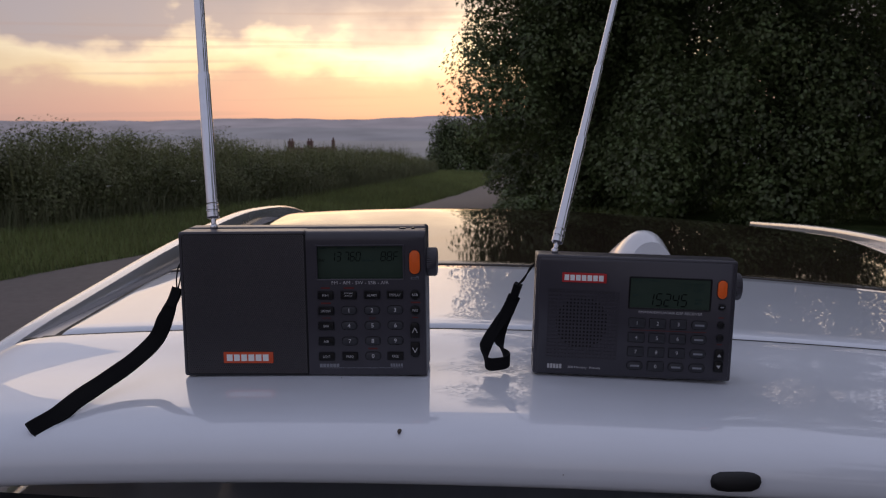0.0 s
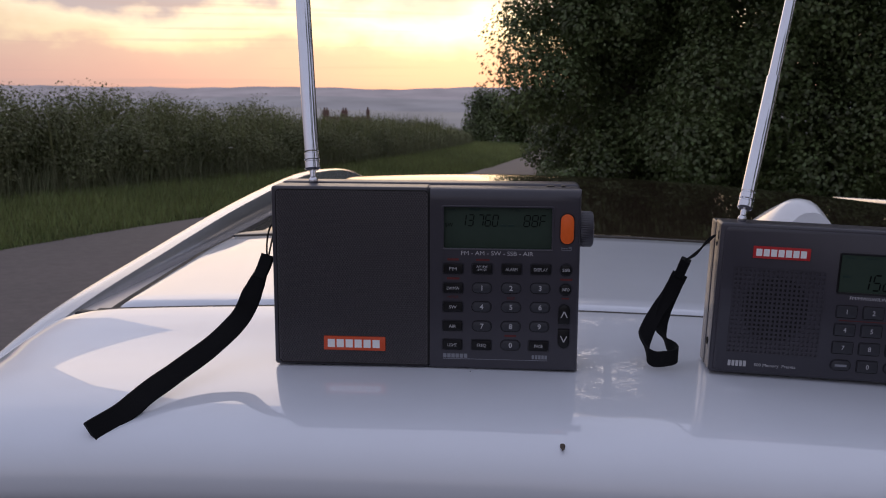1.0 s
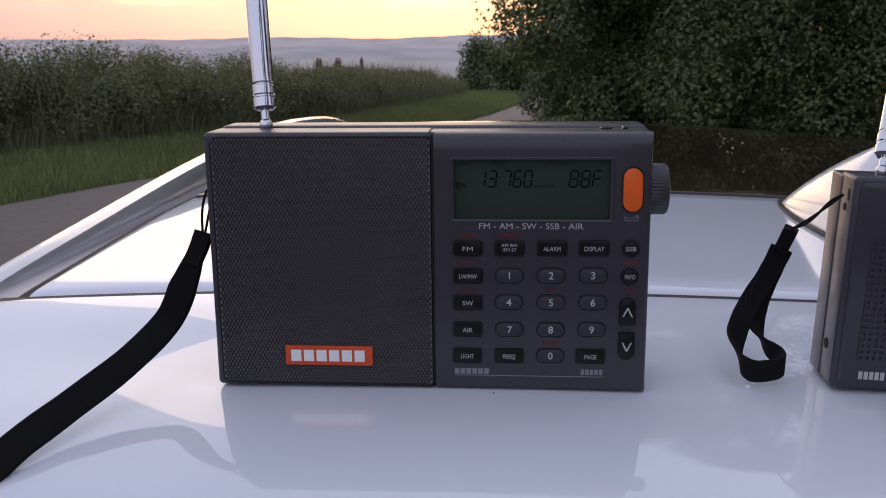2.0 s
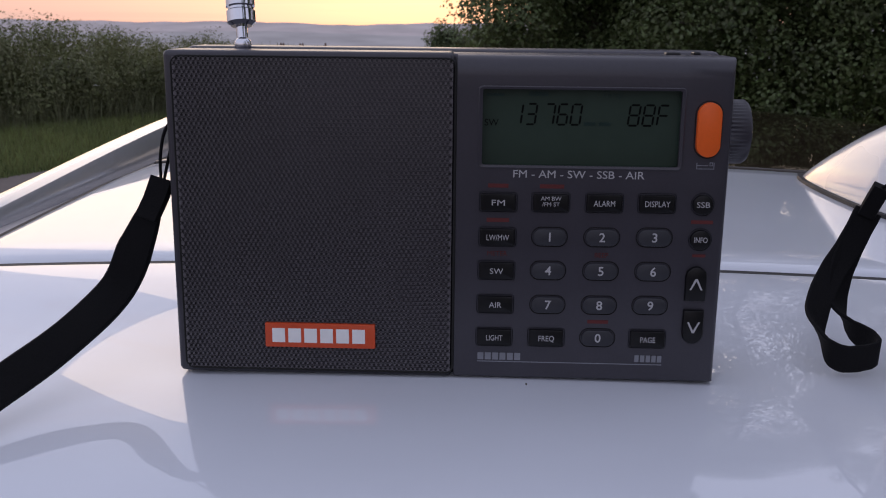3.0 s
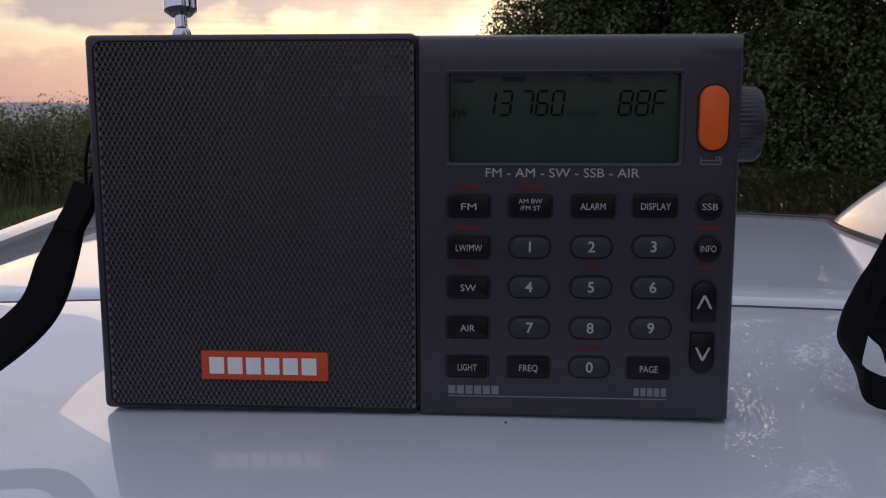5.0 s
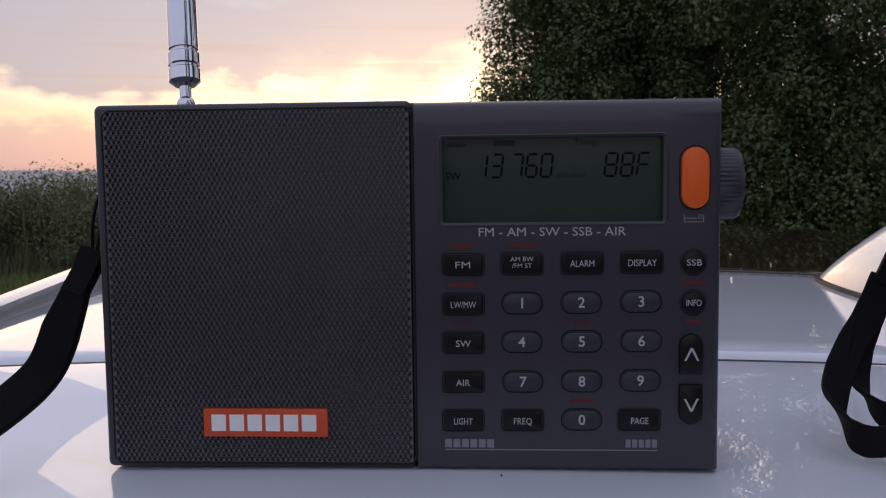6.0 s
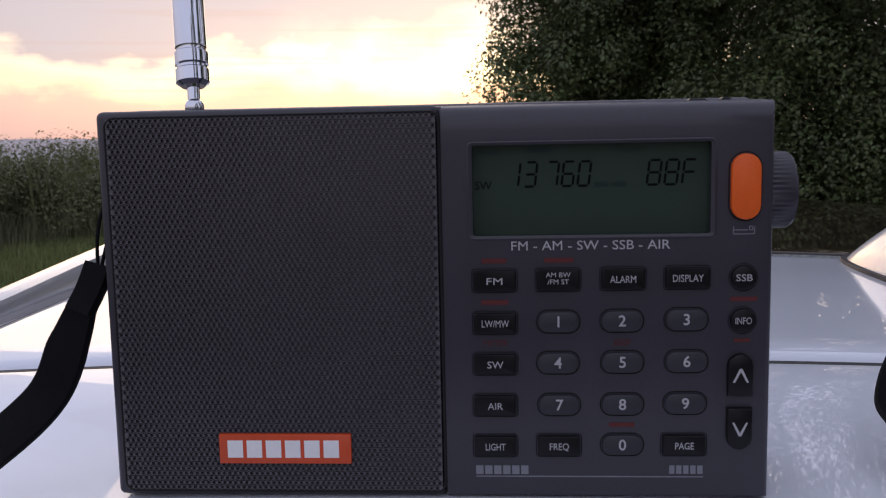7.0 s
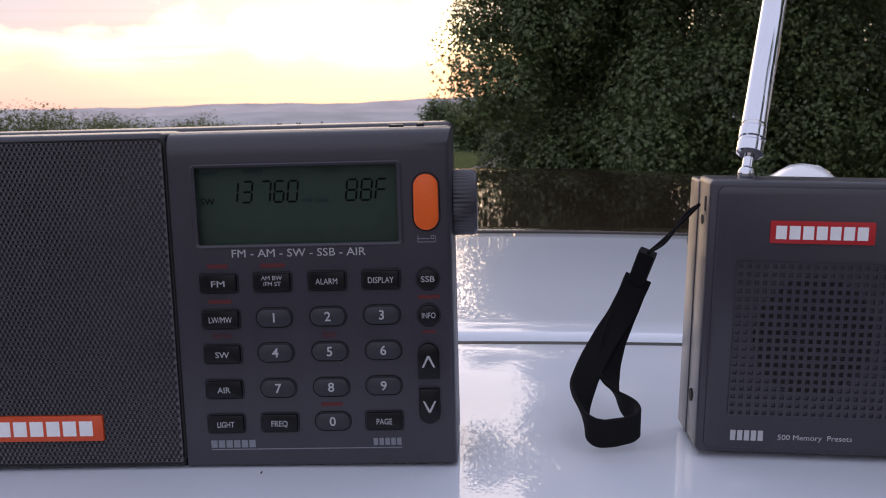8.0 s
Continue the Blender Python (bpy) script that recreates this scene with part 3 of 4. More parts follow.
def cow_parsley(x, y, h, seed):
    rg = random.Random(seed)
    g = ground_z(x, y)
    top = empty("wildflower", pose(x, y, g), "white flat-topped umbel wildflower on a thin stem", "wildflower", "umbels in the verge")
    part("stem", tube([(0, 0, -0.03), (0.02, 0, h * 0.5), (0.01, 0.02, h)], [0.006, 0.005, 0.003], 6), HEDGE_LEAF, top)
    bm = bmesh.new()
    for i in range(16):
        a, r = rg.uniform(0, 6.28), 0.045 * math.sqrt(rg.random())
        c = Vector((0.01 + r * math.cos(a), 0.02 + r * math.sin(a), h + 0.02 - r * 0.15))
        ring = [bm.verts.new(c + Vector((0.014 * math.cos(k * 1.047), 0.014 * math.sin(k * 1.047), 0.003 * (k % 2)))) for k in range(6)]
        bm.faces.new(ring)
    part("umbel", bm, PETAL, top, "flat white flower head", smooth=False)


for k, (y, d, h) in enumerate([(9.6, 2.6, 1.02), (10.4, 2.6, 0.85), (9.2, 2.4, 0.75), (13.6, 2.6, 0.6), (15.5, 2.4, 0.6)]):
    cow_parsley(*off_lane(y, d), h, k)


# ---- far house and the valley ----
def house():
    x, y = -27.4, 150.0
    g = ground_z(x, y)
    ridge = -3.2
    top = empty("house", pose(x, y, ridge - 6.0), "distant red brick farmhouse with two chimney stacks", "house")
    part("wall", box(-3.4, 3.6, -2.6, 2.6, g - ridge + 5.5, 4.0), BRICK, top, smooth=False)
    part("roof", ([(-3.7, -3.0, 3.9), (3.9, -3.0, 3.9), (3.9, 3.0, 3.9), (-3.7, 3.0, 3.9), (-3.7, 0, 6.0), (3.9, 0, 6.0)],
                  [(0, 1, 5, 4), (2, 3, 4, 5), (0, 4, 3), (1, 2, 5), (0, 3, 2, 1)]), TILE, top, smooth=False)
    for cx in (-3.2, -0.2, 3.5):
        w, hh = (0.45, 1.0) if cx < 3 else (0.22, 1.1)
        st = part("chimney", box(cx - w, cx + w, -0.4, 0.4, 5.2, 6.0 + hh, 0.03, 1), BRICK, top, smooth=False)
        for px in (-0.2, 0.2) if cx < 3 else (0.0,):
            part("chimney_pot", tube([(cx + px, 0, 6.0 + hh - 0.05), (cx + px, 0, 6.4 + hh)], [0.15, 0.12], 10), TILE, st)


house()


def ridge(name, y, base, crest, mat, label, seed, sag):
    """A long swelling ridge across the view."""
    xs = np.arange(-2600, 2601, 40)
    verts, faces = [], []
    for x in xs:
        h = crest + sag * (noise.noise((x * 0.0022, seed, 0)) + 0.35 * noise.noise((x * 0.009, seed, 4)) + 0.12 * noise.noise((x * 0.05, seed, 4)))
        verts += [(x, y - 500, base), (x, y - 160, base * 0.35 + h * 0.65), (x, y, h), (x, y + 500, base)]
    for i in range(len(xs) - 1):
        for k in range(3):
            a = i * 4 + k
            faces.append((a, a + 4, a + 5, a + 1))
    tagged(part(name, (verts, faces), mat), label, "hills", kind="structure")


ridge("backdrop_far", 4200, -140, -10, HILL_FAR, "far hills with blue-grey evening haze painted on as a glow", 1.3, 16)
ridge("backdrop_middle", 3000, -120, -38, HILL_MID, "wooded ridges across the valley with haze painted on as a glow", 5.1, 16)
ridge("backdrop_near", 1900, -100, -46, HILL_NEAR, "valley fields and hedgerows with haze painted on as a glow", 8.7, 12)

# ---- the car ----
PROFILE = [(-0.06, 1.5470), (0.0, 1.5502), (0.045, 1.5520), (0.107, 1.5574), (0.2, 1.5574), (0.30, 1.5565), (0.42, 1.5552), (0.6, 1.5556), (0.8, 1.5564),
           (0.93, 1.5560), (1.0, 1.5552), (1.05, 1.5525), (1.12, 1.5420), (1.25, 1.5150), (1.6, 1.36)]


def crown(x):
    z = -x * x / (2 * (4.0 if x < 0 else 4.6))
    return z


def roof_z(x, y):
    return float(np.interp(y, [a for a, _ in PROFILE], [b for _, b in PROFILE])) + crown(x)


ROOF_PTS = smooth_path([(a, b) for a, b in PROFILE], 160)
PROFILE = [(float(a), float(b)) for a, b in ROOF_PTS]
car = empty("car", pose(0.18, 0.6, 0.05), "white car with a dark glass roof, roof rails and rear spoiler", "car")
CAR = Matrix.Translation((-0.18, -0.6, -0.05))


def car_part(name, bm, mat, label="", smooth=True, parent=None):
    ob = part(name, bm, mat, parent or car, label, smooth)
    ob.data.transform(CAR)
    return ob


def edge_x(y):
    """The flank of the roof skin on either hand."""
    half = float(np.interp(y, [-0.1, 0.11, 0.35, 0.8, 1.0, 1.1, 1.3], [0.445, 0.453, 0.471, 0.472, 0.46, 0.445, 0.40]))
    return 0.24 - half, 0.24 + half


def skin(y0, y1, ny, nx=48, lip=0.006, thick=0.012):
    """A curved roof panel with rolled rims and real thickness."""
    bm = bmesh.new()
    us = [0, 0.003, 0.007, 0.012] + [0.012 + 0.976 * i / nx for i in range(1, nx)] + [0.988, 0.993, 0.997, 1]
    vs = [0, 0.2, 0.5, 1.0]
    ys = [y0 + lip * q for q in vs] + [y0 + lip + (y1 - y0 - 2 * lip) * i / ny for i in range(1, ny)] + [y1 - lip * q for q in reversed(vs)]
    grid = []
    for y in ys:
        a, b = edge_x(y)
        row = []
        for u in us:
            x = a + (b - a) * u
            d = min((u) * (b - a), (1 - u) * (b - a))
            z = roof_z(x, y)
            for q in (d, y - y0, y1 - y):
                if q < lip:
                    z -= lip * (1 - math.sqrt(max(0, 1 - (1 - q / lip) ** 2)))
            row.append(bm.verts.new((x, y, z)))
        grid.append(row)
    for j in range(len(ys) - 1):
        for i in range(len(us) - 1):
            bm.faces.new((grid[j][i], grid[j][i + 1], grid[j + 1][i + 1], grid[j + 1][i]))
    rim = grid[0] + [r[-1] for r in grid[1:]] + grid[-1][-2::-1] + [r[0] for r in grid[-2:0:-1]]
    low = [bm.verts.new(v.co - Vector((0, 0, thick))) for v in rim]
    n = len(rim)
    for i in range(n):
        bm.faces.new((rim[i], rim[(i + 1) % n], low[(i + 1) % n], low[i]))
    return bm


car_part("roof_panel", skin(0.1115, 0.4185, 14, lip=0.009), PAINT, "glossy white rear roof panel")
car_part("glass_roof", skin(0.4225, 1.30, 40, lip=0.004), ROOF_GLASS, "dark glossy panoramic roof glass")
SP = [(0.1055, 1.549), (0.1055, 1.5555), (0.104, 1.5568), (0.100, 1.5569), (0.085, 1.5556), (0.060, 1.5532), (0.036, 1.5502), (0.0, 1.5496), (-0.03, 1.5486), (-0.052, 1.5474), (-0.064, 1.5461), (-0.074, 1.5441), (-0.082, 1.5410), (-0.0872, 1.5368),
      (-0.0902, 1.5320), (-0.0917, 1.5270), (-0.0922, 1.5220), (-0.0918, 1.5184), (-0.0908, 1.5162), (-0.0895, 1.5152), (-0.088, 1.5148), (-0.075, 1.5148)]


def spoiler():
    bm = bmesh.new()
    xs = [-0.266, -0.263, -0.257, -0.248, -0.236, -0.222] + [-0.205 + 0.89 * i / 44 for i in range(45)] + [0.702, 0.716, 0.728, 0.737, 0.743, 0.746]
    rows = []
    for x in xs:
        q = max(0.0, (-0.205 - x) / 0.061, (x - 0.685) / 0.061)
        drop = 0.022 * (1 - math.sqrt(max(0.0, 1 - q * q))) if q > 0 else 0.0
        rows.append([bm.verts.new((x, y + 0.02 * q * q * (1 if y < 0 else 0), z + crown(x) - drop)) for y, z in SP])
    for a, b in zip(rows, rows[1:]):
        for i in range(len(SP) - 1):
            bm.faces.new((a[i], a[i + 1], b[i + 1], b[i]))
    return bm


spo = car_part("tailgate_spoiler", spoiler(), PAINT, "white rear spoiler with a rounded trailing edge")
bm = bmesh.new()
bmesh.ops.create_icosphere(bm, subdivisions=2, radius=1.0)
for v in bm.verts:
    v.co = Vector((0.2435 + math.copysign(0.0135 * abs(v.co.x) ** 0.6, v.co.x), -0.0925 + 0.0035 * v.co.y, 1.5183 + math.copysign(0.0056 * abs(v.co.z) ** 0.75, v.co.z)))
car_part("tailgate_button", bm, RUBBER, "black oval rubber button", parent=spo)
# Black strip just under the paint edge, drawn as the tailgate gap's shade.
bm = bmesh.new()
rows = []
for i in range(45):
    x = -0.222 + 0.91 * i / 44
    z = 1.5569 + crown(x)
    rows.append([bm.verts.new((x, y, z + dz)) for y, dz in ((0.1050, -0.02), (0.1058, -0.0012), (0.1128, -0.0012), (0.1128, -0.02))])
for a, b in zip(rows, rows[1:]):
    for i in range(3):
        bm.faces.new((a[i], a[i + 1], b[i + 1], b[i]))
car_part("gap_shade", bm, RUBBER, "black strip standing for the shade in the tailgate gap")


def seal():
    bm = bmesh.new()
    for y in (0.4205,):
        rows = []
        for i in range(41):
            x = -0.226 + 0.93 * i / 40
            z = roof_z(x, y) - 0.0035
            rows.append([bm.verts.new((x, y - 0.004, z - 0.004)), bm.verts.new((x, y - 0.004, z)), bm.verts.new((x, y + 0.004, z)), bm.verts.new((x, y + 0.004, z - 0.004))])
        for a, b in zip(rows, rows[1:]):
            for i in range(3):
                bm.faces.new((a[i], a[i + 1], b[i + 1], b[i]))
    return bm


car_part("glass_seal", seal(), RUBBER, "thin black seal behind the roof glass")


def sweep(section, path):
    """A bar: section points are offsets in x and z."""
    bm = bmesh.new()
    rows = [[bm.verts.new((p[0] + sx * p[3], p[1], p[2] + sz * p[4])) for sx, sz in section] for p in path]
    n = len(section)
    for a, b in zip(rows, rows[1:]):
        for i in range(n):
            bm.faces.new((a[i], a[(i + 1) % n], b[(i + 1) % n], b[i]))
    bm.faces.new(rows[0])
    bm.faces.new(rows[-1])
    return bm


RAIL_SEC = [(-0.011, -0.05), (-0.011, -0.006), (-0.0095, -0.002), (-0.006, 0.0), (0.001, 0.0), (0.005, -0.002), (0.007, -0.006), (0.008, -0.016), (0.009, -0.05)]
left_rail = smooth_path([(-0.20, -0.09, 1.478, 1, 0.6), (-0.243, 0.0, 1.520, 1, 0.8), (-0.251, 0.10, 1.543, 1, 1), (-0.251, 0.30, 1.557, 1, 1), (-0.251, 0.53, 1.568, 1, 1), (-0.251, 0.80, 1.572, 1, 1), (-0.250, 1.01, 1.562, 1, 1), (-0.248, 1.15, 1.548, 0.9, 1), (-0.242, 1.25, 1.530, 0.7, 1)], 60)
car_part("roof_rail", sweep(RAIL_SEC, left_rail), SILVER, "pale silver roof rail")
right_rail = smooth_path([(0.735, 0.05, 1.455, 1, 1), (0.748, 0.25, 1.485, 1, 1), (0.752, 0.45, 1.500, 1, 1), (0.752, 0.70, 1.511, 1, 1), (0.752, 0.965, 1.5085, 1, 1), (0.752, 1.30, 1.488, 1, 1), (0.74, 1.70, 1.452, 0.7, 1)], 60)
car_part("roof_rail", sweep([(-0.7 * x, 0.5 * z) for x, z in RAIL_SEC], right_rail), SILVER, "pale silver roof rail")


def ditch(sign):
    bm = bmesh.new()
    rows = []
    for i in range(50):
        y = 0.112 + 1.0 * i / 49
        a, b = edge_x(y)
        x0 = (a if sign < 0 else b)
        z0 = roof_z(x0, y) - 0.004
        x1 = -0.246 if sign < 0 else 0.745
        z1 = z0 - 0.006
        rows.append([bm.verts.new((x0 - sign * 0.003, y, z0 - 0.01)), bm.verts.new((x0 + sign * 0.002, y, z0)), bm.verts.new((x1, y, z1)), bm.verts.new((x1, y, z1 - 0.03))])
    for p, q in zip(rows, rows[1:]):
        for i in range(3):
            bm.faces.new((p[i], p[i + 1], q[i + 1], q[i]))
    return bm


car_part("roof_ditch", ditch(-1), DITCH, "dull moulding strip beside the roof skin")
car_part("roof_ditch", ditch(1), DITCH, "dull moulding strip beside the roof skin")


def edge_seal(sign):
    """A thin black line between the roof skin and its moulding."""
    bm = bmesh.new()
    rows = []
    for i in range(50):
        y = 0.114 + 1.0 * i / 49
        x0 = edge_x(y)[0 if sign < 0 else 1]
        z0 = roof_z(x0, y) - 0.0045
        rows.append([bm.verts.new((x0 + sign * dx, y, z0 + dz)) for dx, dz in ((-0.001, -0.004), (-0.001, 0.0005), (0.0012, 0.0018), (0.0034, 0.0010), (0.0036, -0.004))])
    for p, q in zip(rows, rows[1:]):
        for i in range(4):
            bm.faces.new((p[i], p[i + 1], q[i + 1], q[i]))
    return bm


car_part("edge_seal", edge_seal(-1), RUBBER, "thin black seal along the roof skin")
car_part("edge_seal", edge_seal(1), RUBBER, "thin black seal along the roof skin")
car_part("ditch_cap", box(-0.238, -0.2165, 0.109, 0.118, 1.536, 1.5475, 0.002), RUBBER, "black plastic end cap of the roof moulding")
car_part("ditch_cap", box(0.696, 0.735, 0.107, 0.122, 1.480, 1.497, 0.002), RUBBER, "black plastic end cap of the roof moulding")


def fin():
    """A shark-fin aerial: pointed ahead, tall and blunt behind."""
    bm = bmesh.new()
    rows = []
    yb, yf = 0.225, 0.392
    m = 20
    for i in range(m + 1):
        u = i / m
        y = yb + (yf - yb) * u
        x0 = 0.252 - 0.022 * u
        half = 0.030 * (1 - u ** 1.7) ** 0.6 * (0.86 + 0.14 * min(1, u * 6)) + 0.0012
        h = 0.0655 * (1 - u ** 1.25) ** 0.95 * min(1.0, 0.80 + u * 1.6) + 0.0015
        base = roof_z(x0, y) - 0.001
        row = []
        for k in range(17):
            a = math.pi * k / 16
            c, q = math.cos(a), math.sin(a)
            row.append(bm.verts.new((x0 + half * math.copysign(abs(c) ** 0.8, c) * (1 - 0.30 * q), y, base + h * q ** 0.7)))
        rows.append(row)
    for a, b in zip(rows, rows[1:]):
        for k in range(16):
            bm.faces.new((a[k], a[k + 1], b[k + 1], b[k]))
    bm.faces.new(rows[0])
    bm.faces.new(rows[-1])
    return bm


fin_ob = car_part("aerial_fin", fin(), FIN_PAINT, "white shark-fin aerial on the rear roof panel")


def fin_gasket():
    yb, yf = 0.222, 0.396
    bm = bmesh.new()
    ring = []
    for i in range(48):
        a = 2 * math.pi * i / 48
        u = (math.sin(a) + 1) / 2
        half = 0.032 * (1 - u ** 1.7) ** 0.6 * (0.86 + 0.14 * min(1, u * 6)) + 0.002
        x0 = 0.252 - 0.022 * u
        y = yb + (yf - yb) * u
        x = x0 + (half if math.cos(a) > 0 else -half)
        ring.append((x, y, roof_z(x, y)))
    low = [bm.verts.new((x, y, z - 0.002)) for x, y, z in ring]
    up = [bm.verts.new((x, y, z + 0.0022)) for x, y, z in ring]
    for i in range(48):
        bm.faces.new((low[i], low[(i + 1) % 48], up[(i + 1) % 48], up[i]))
    bm.faces.new(up)
    return bm


car_part("gasket", fin_gasket(), RUBBER, "thin black gasket", parent=fin_ob)


def hull():
    """The plain painted body below the roof line."""
    bm = bmesh.new()
    rows = []
    for y, w0, w1, z0, z1 in ((-0.42, 0.72, 0.66, 0.35, 1.0), (-0.30, 0.82, 0.60, 0.28, 1.15), (-0.06, 0.86, 0.46, 0.26, 1.465), (0.4, 0.88, 0.47, 0.25, 1.475), (0.9, 0.88, 0.47, 0.25, 1.47),
                              (1.25, 0.88, 0.42, 0.25, 1.42), (1.95, 0.88, 0.62, 0.25, 1.02), (2.6, 0.86, 0.66, 0.26, 0.96), (3.25, 0.80, 0.62, 0.30, 0.80), (3.45, 0.66, 0.55, 0.38, 0.62)):
        c = 0.24
        t = 0.015 if z1 > 1.3 else 0.0
        pts = [(-w0 * 0.9, z0), (-w0, z0 + 0.12), (-w0, min(z1 - 0.05, 0.92)), (-w1, z1 - 0.02 + t), (-w1 * 0.9, z1 + t), (w1 * 0.9, z1 - 2.4 * t), (w1, z1 - 0.02 - 2.4 * t), (w0, min(z1 - 0.05, 0.90)), (w0, z0 + 0.12), (w0 * 0.9, z0)]
        rows.append([bm.verts.new((c + x, y, z)) for x, z in pts])
    n = 10
    for a, b in zip(rows, rows[1:]):
        for i in range(n):
            bm.faces.new((a[i], a[(i + 1) % n], b[(i + 1) % n], b[i]))
    bm.faces.new(rows[0])
    bm.faces.new(rows[-1])
    return bm


car_part("body", hull(), PAINT, "white painted lower body")
car_part("rear_window", ([(-0.25, -0.088, 1.506), (0.74, -0.088, 1.455), (0.90, -0.335, 1.16), (-0.42, -0.335, 1.18), (-0.25, -0.072, 1.506), (0.74, -0.072, 1.455), (0.90, -0.31, 1.16), (-0.42, -0.31, 1.18)],
                          [(0, 1, 2, 3), (7, 6, 5, 4), (0, 4, 5, 1), (1, 5, 6, 2), (2, 6, 7, 3), (3, 7, 4, 0)]), REAR_GLASS, "dark tailgate window below the spoiler", smooth=False)
car_part("windscreen", ([(-0.13, 1.295, 1.425), (0.61, 1.295, 1.390), (0.74, 1.93, 1.045), (-0.26, 1.93, 1.060), (-0.13, 1.295, 1.405), (0.61, 1.295, 1.370), (0.74, 1.93, 1.025), (-0.26, 1.93, 1.040)],
                         [(0, 1, 2, 3), (7, 6, 5, 4), (0, 4, 5, 1), (1, 5, 6, 2), (2, 6, 7, 3), (3, 7, 4, 0)]), REAR_GLASS, "dark windscreen", smooth=False)
for side, z in ((-1, 1.42), (1, 1.39)):
    for y0, y1 in ((0.08, 0.56), (0.62, 1.12)):
        a, b = 0.24 + side * 0.845, 0.24 + side * 0.555
        v = [(a, y0, 0.985), (a, y1, 0.985), (b, y1 - 0.02, z - 0.03), (b, y0 + 0.02, z - 0.03)]
        car_part("side_window", (v + [(x - side * 0.03, y, q - 0.01) for x, y, q in v], [(0, 1, 2, 3), (7, 6, 5, 4), (0, 4, 5, 1), (1, 5, 6, 2), (2, 6, 7, 3), (3, 7, 4, 0)]), REAR_GLASS, "dark side window", smooth=False)
for wx in (-0.60, 1.08):
    for wy in (0.25, 2.75):
        w = car_part("wheel", tube([(wx - 0.1, wy, 0.33), (wx - 0.09, wy, 0.33), (wx + 0.09, wy, 0.33), (wx + 0.1, wy, 0.33)], [0.29, 0.32, 0.32, 0.29], 32), RUBBER, "black tyre")
        car_part("rim", tube([(wx - 0.104, wy, 0.33), (wx + 0.104, wy, 0.33)], 0.2, 24), SILVER, "silver rim", parent=w)

for (x, y, s) in ((0.065, -0.080, 0.0024), (0.153, -0.092, 0.0007), (0.022, -0.003, 0.0005)):
    bm = bmesh.new()
    bmesh.ops.create_icosphere(bm, subdivisions=2, radius=1.0)
    zz = float(np.interp(-y, [-a for a, _ in SP[3:17]], [b for _, b in SP[3:17]])) + crown(x)
    for v in bm.verts:
        k = 1 + 0.35 * noise.noise(v.co * 2 + Vector((x * 90, 0, 0)))
        v.co = Vector((x + s * (0.5 + 0.25 * v.co.y) * k * v.co.x, y + s * 1.9 * k * v.co.y, zz + s * 0.3 * v.co.z))
    tagged(part("speck_of_dirt", bm, BARK), "small dark speck of dirt stuck on white paint", "dirt", "specks on the spoiler")


# ---- the larger radio ----
def key(parent, name, w, h, r, cx, cz, mat, proud, label=""):
    rim = pill_outline(w + 0.0011, h + 0.0011, min(r + 0.0005, (h + 0.0010) / 2))
    part("key_well", ring_frame(rim, pill_outline(w + 0.0002, h + 0.0002, min(r + 0.0001, h / 2)), cx, cz, -0.00012, 0.0006), KEY_GREY if mat is KEY_BLACK else VOID, parent)
    return part(name, slab(pill_outline(w, h, min(r, h / 2 - 1e-5)), cx, cz, -proud, 0.001, 0.00035), mat, parent, label)


def aerial(parent, foot, way, sizes, label):
    """A telescopic whip: swivel foot, ringed base tube and narrower sections."""
    way = Vector(way).normalized()
    foot = Vector(foot)
    bm = bmesh.new()
    bmesh.ops.create_icosphere(bm, subdivisions=3, radius=0.0024)
    bmesh.ops.translate(bm, verts=bm.verts, vec=foot + Vector((0, 0, 0.0008)))
    swivel = part("aerial_swivel", bm, CHROME, parent, "chrome swivel joint")
    whip = part("aerial", tube([foot + way * 0.001, foot + way * 0.0062], 0.0016, 14), CHROME, parent, label)
    d = 0.0062
    r0 = sizes[0][1]
    part("aerial_ferrule", tube([foot + way * (d + a) for a in (0, 0.0010, 0.0042, 0.0046, 0.0052, 0.0056, 0.0086, 0.0090, 0.0096, 0.0100)],
                               [r0 * k for k in (0.75, 1.06, 1.06, 0.96, 0.96, 1.06, 1.06, 0.95, 0.95, 1.0)], 24), CHROME, whip)
    d += 0.010
    for length, r in sizes:
        part("aerial_section", tube([foot + way * d, foot + way * (d + length - 0.0010), foot + way * (d + length)], [r, r, r * 0.9], 24), CHROME, whip)
        d += length
    part("aerial_tip", tube([foot + way * d, foot + way * (d + 0.001), foot + way * (d + 0.005), foot + way * (d + 0.006)], [0.0012, 0.0022, 0.0022, 0.0012], 16), CHROME, whip)


big = empty("portable_radio", pose(0, 0, 1.5502), "dark grey portable shortwave radio with orange button and perforated grille", "radio", "radios on the car roof")
X0, X1, ZT = -0.0782, 0.0755, 0.0910
bm = box(X0, X1, 0.0040, 0.0180, -0.0006, ZT, 0.0014, 4)
extra = bpy.data.meshes.new("body")
left_half = box(X0 - 0.0004, 0.0006, 0.0004, 0.0181, -0.0004, ZT + 0.0003, 0.0016, 5)
left_half.to_mesh(extra)
left_half.free()
bm.from_mesh(extra)
bpy.data.meshes.remove(extra)
part("body", bm, CASE, big)
part("rear_shell", box(X0, X1, 0.0184, 0.0345, -0.0004, ZT + 0.0009, 0.0024, 4), CASE, big, "rear half of the case behind a seam")
part("case_seam", box(X0 + 0.0006, X1 - 0.0006, 0.0150, 0.0220, 0.0, ZT - 0.0006), VOID, big, smooth=False)


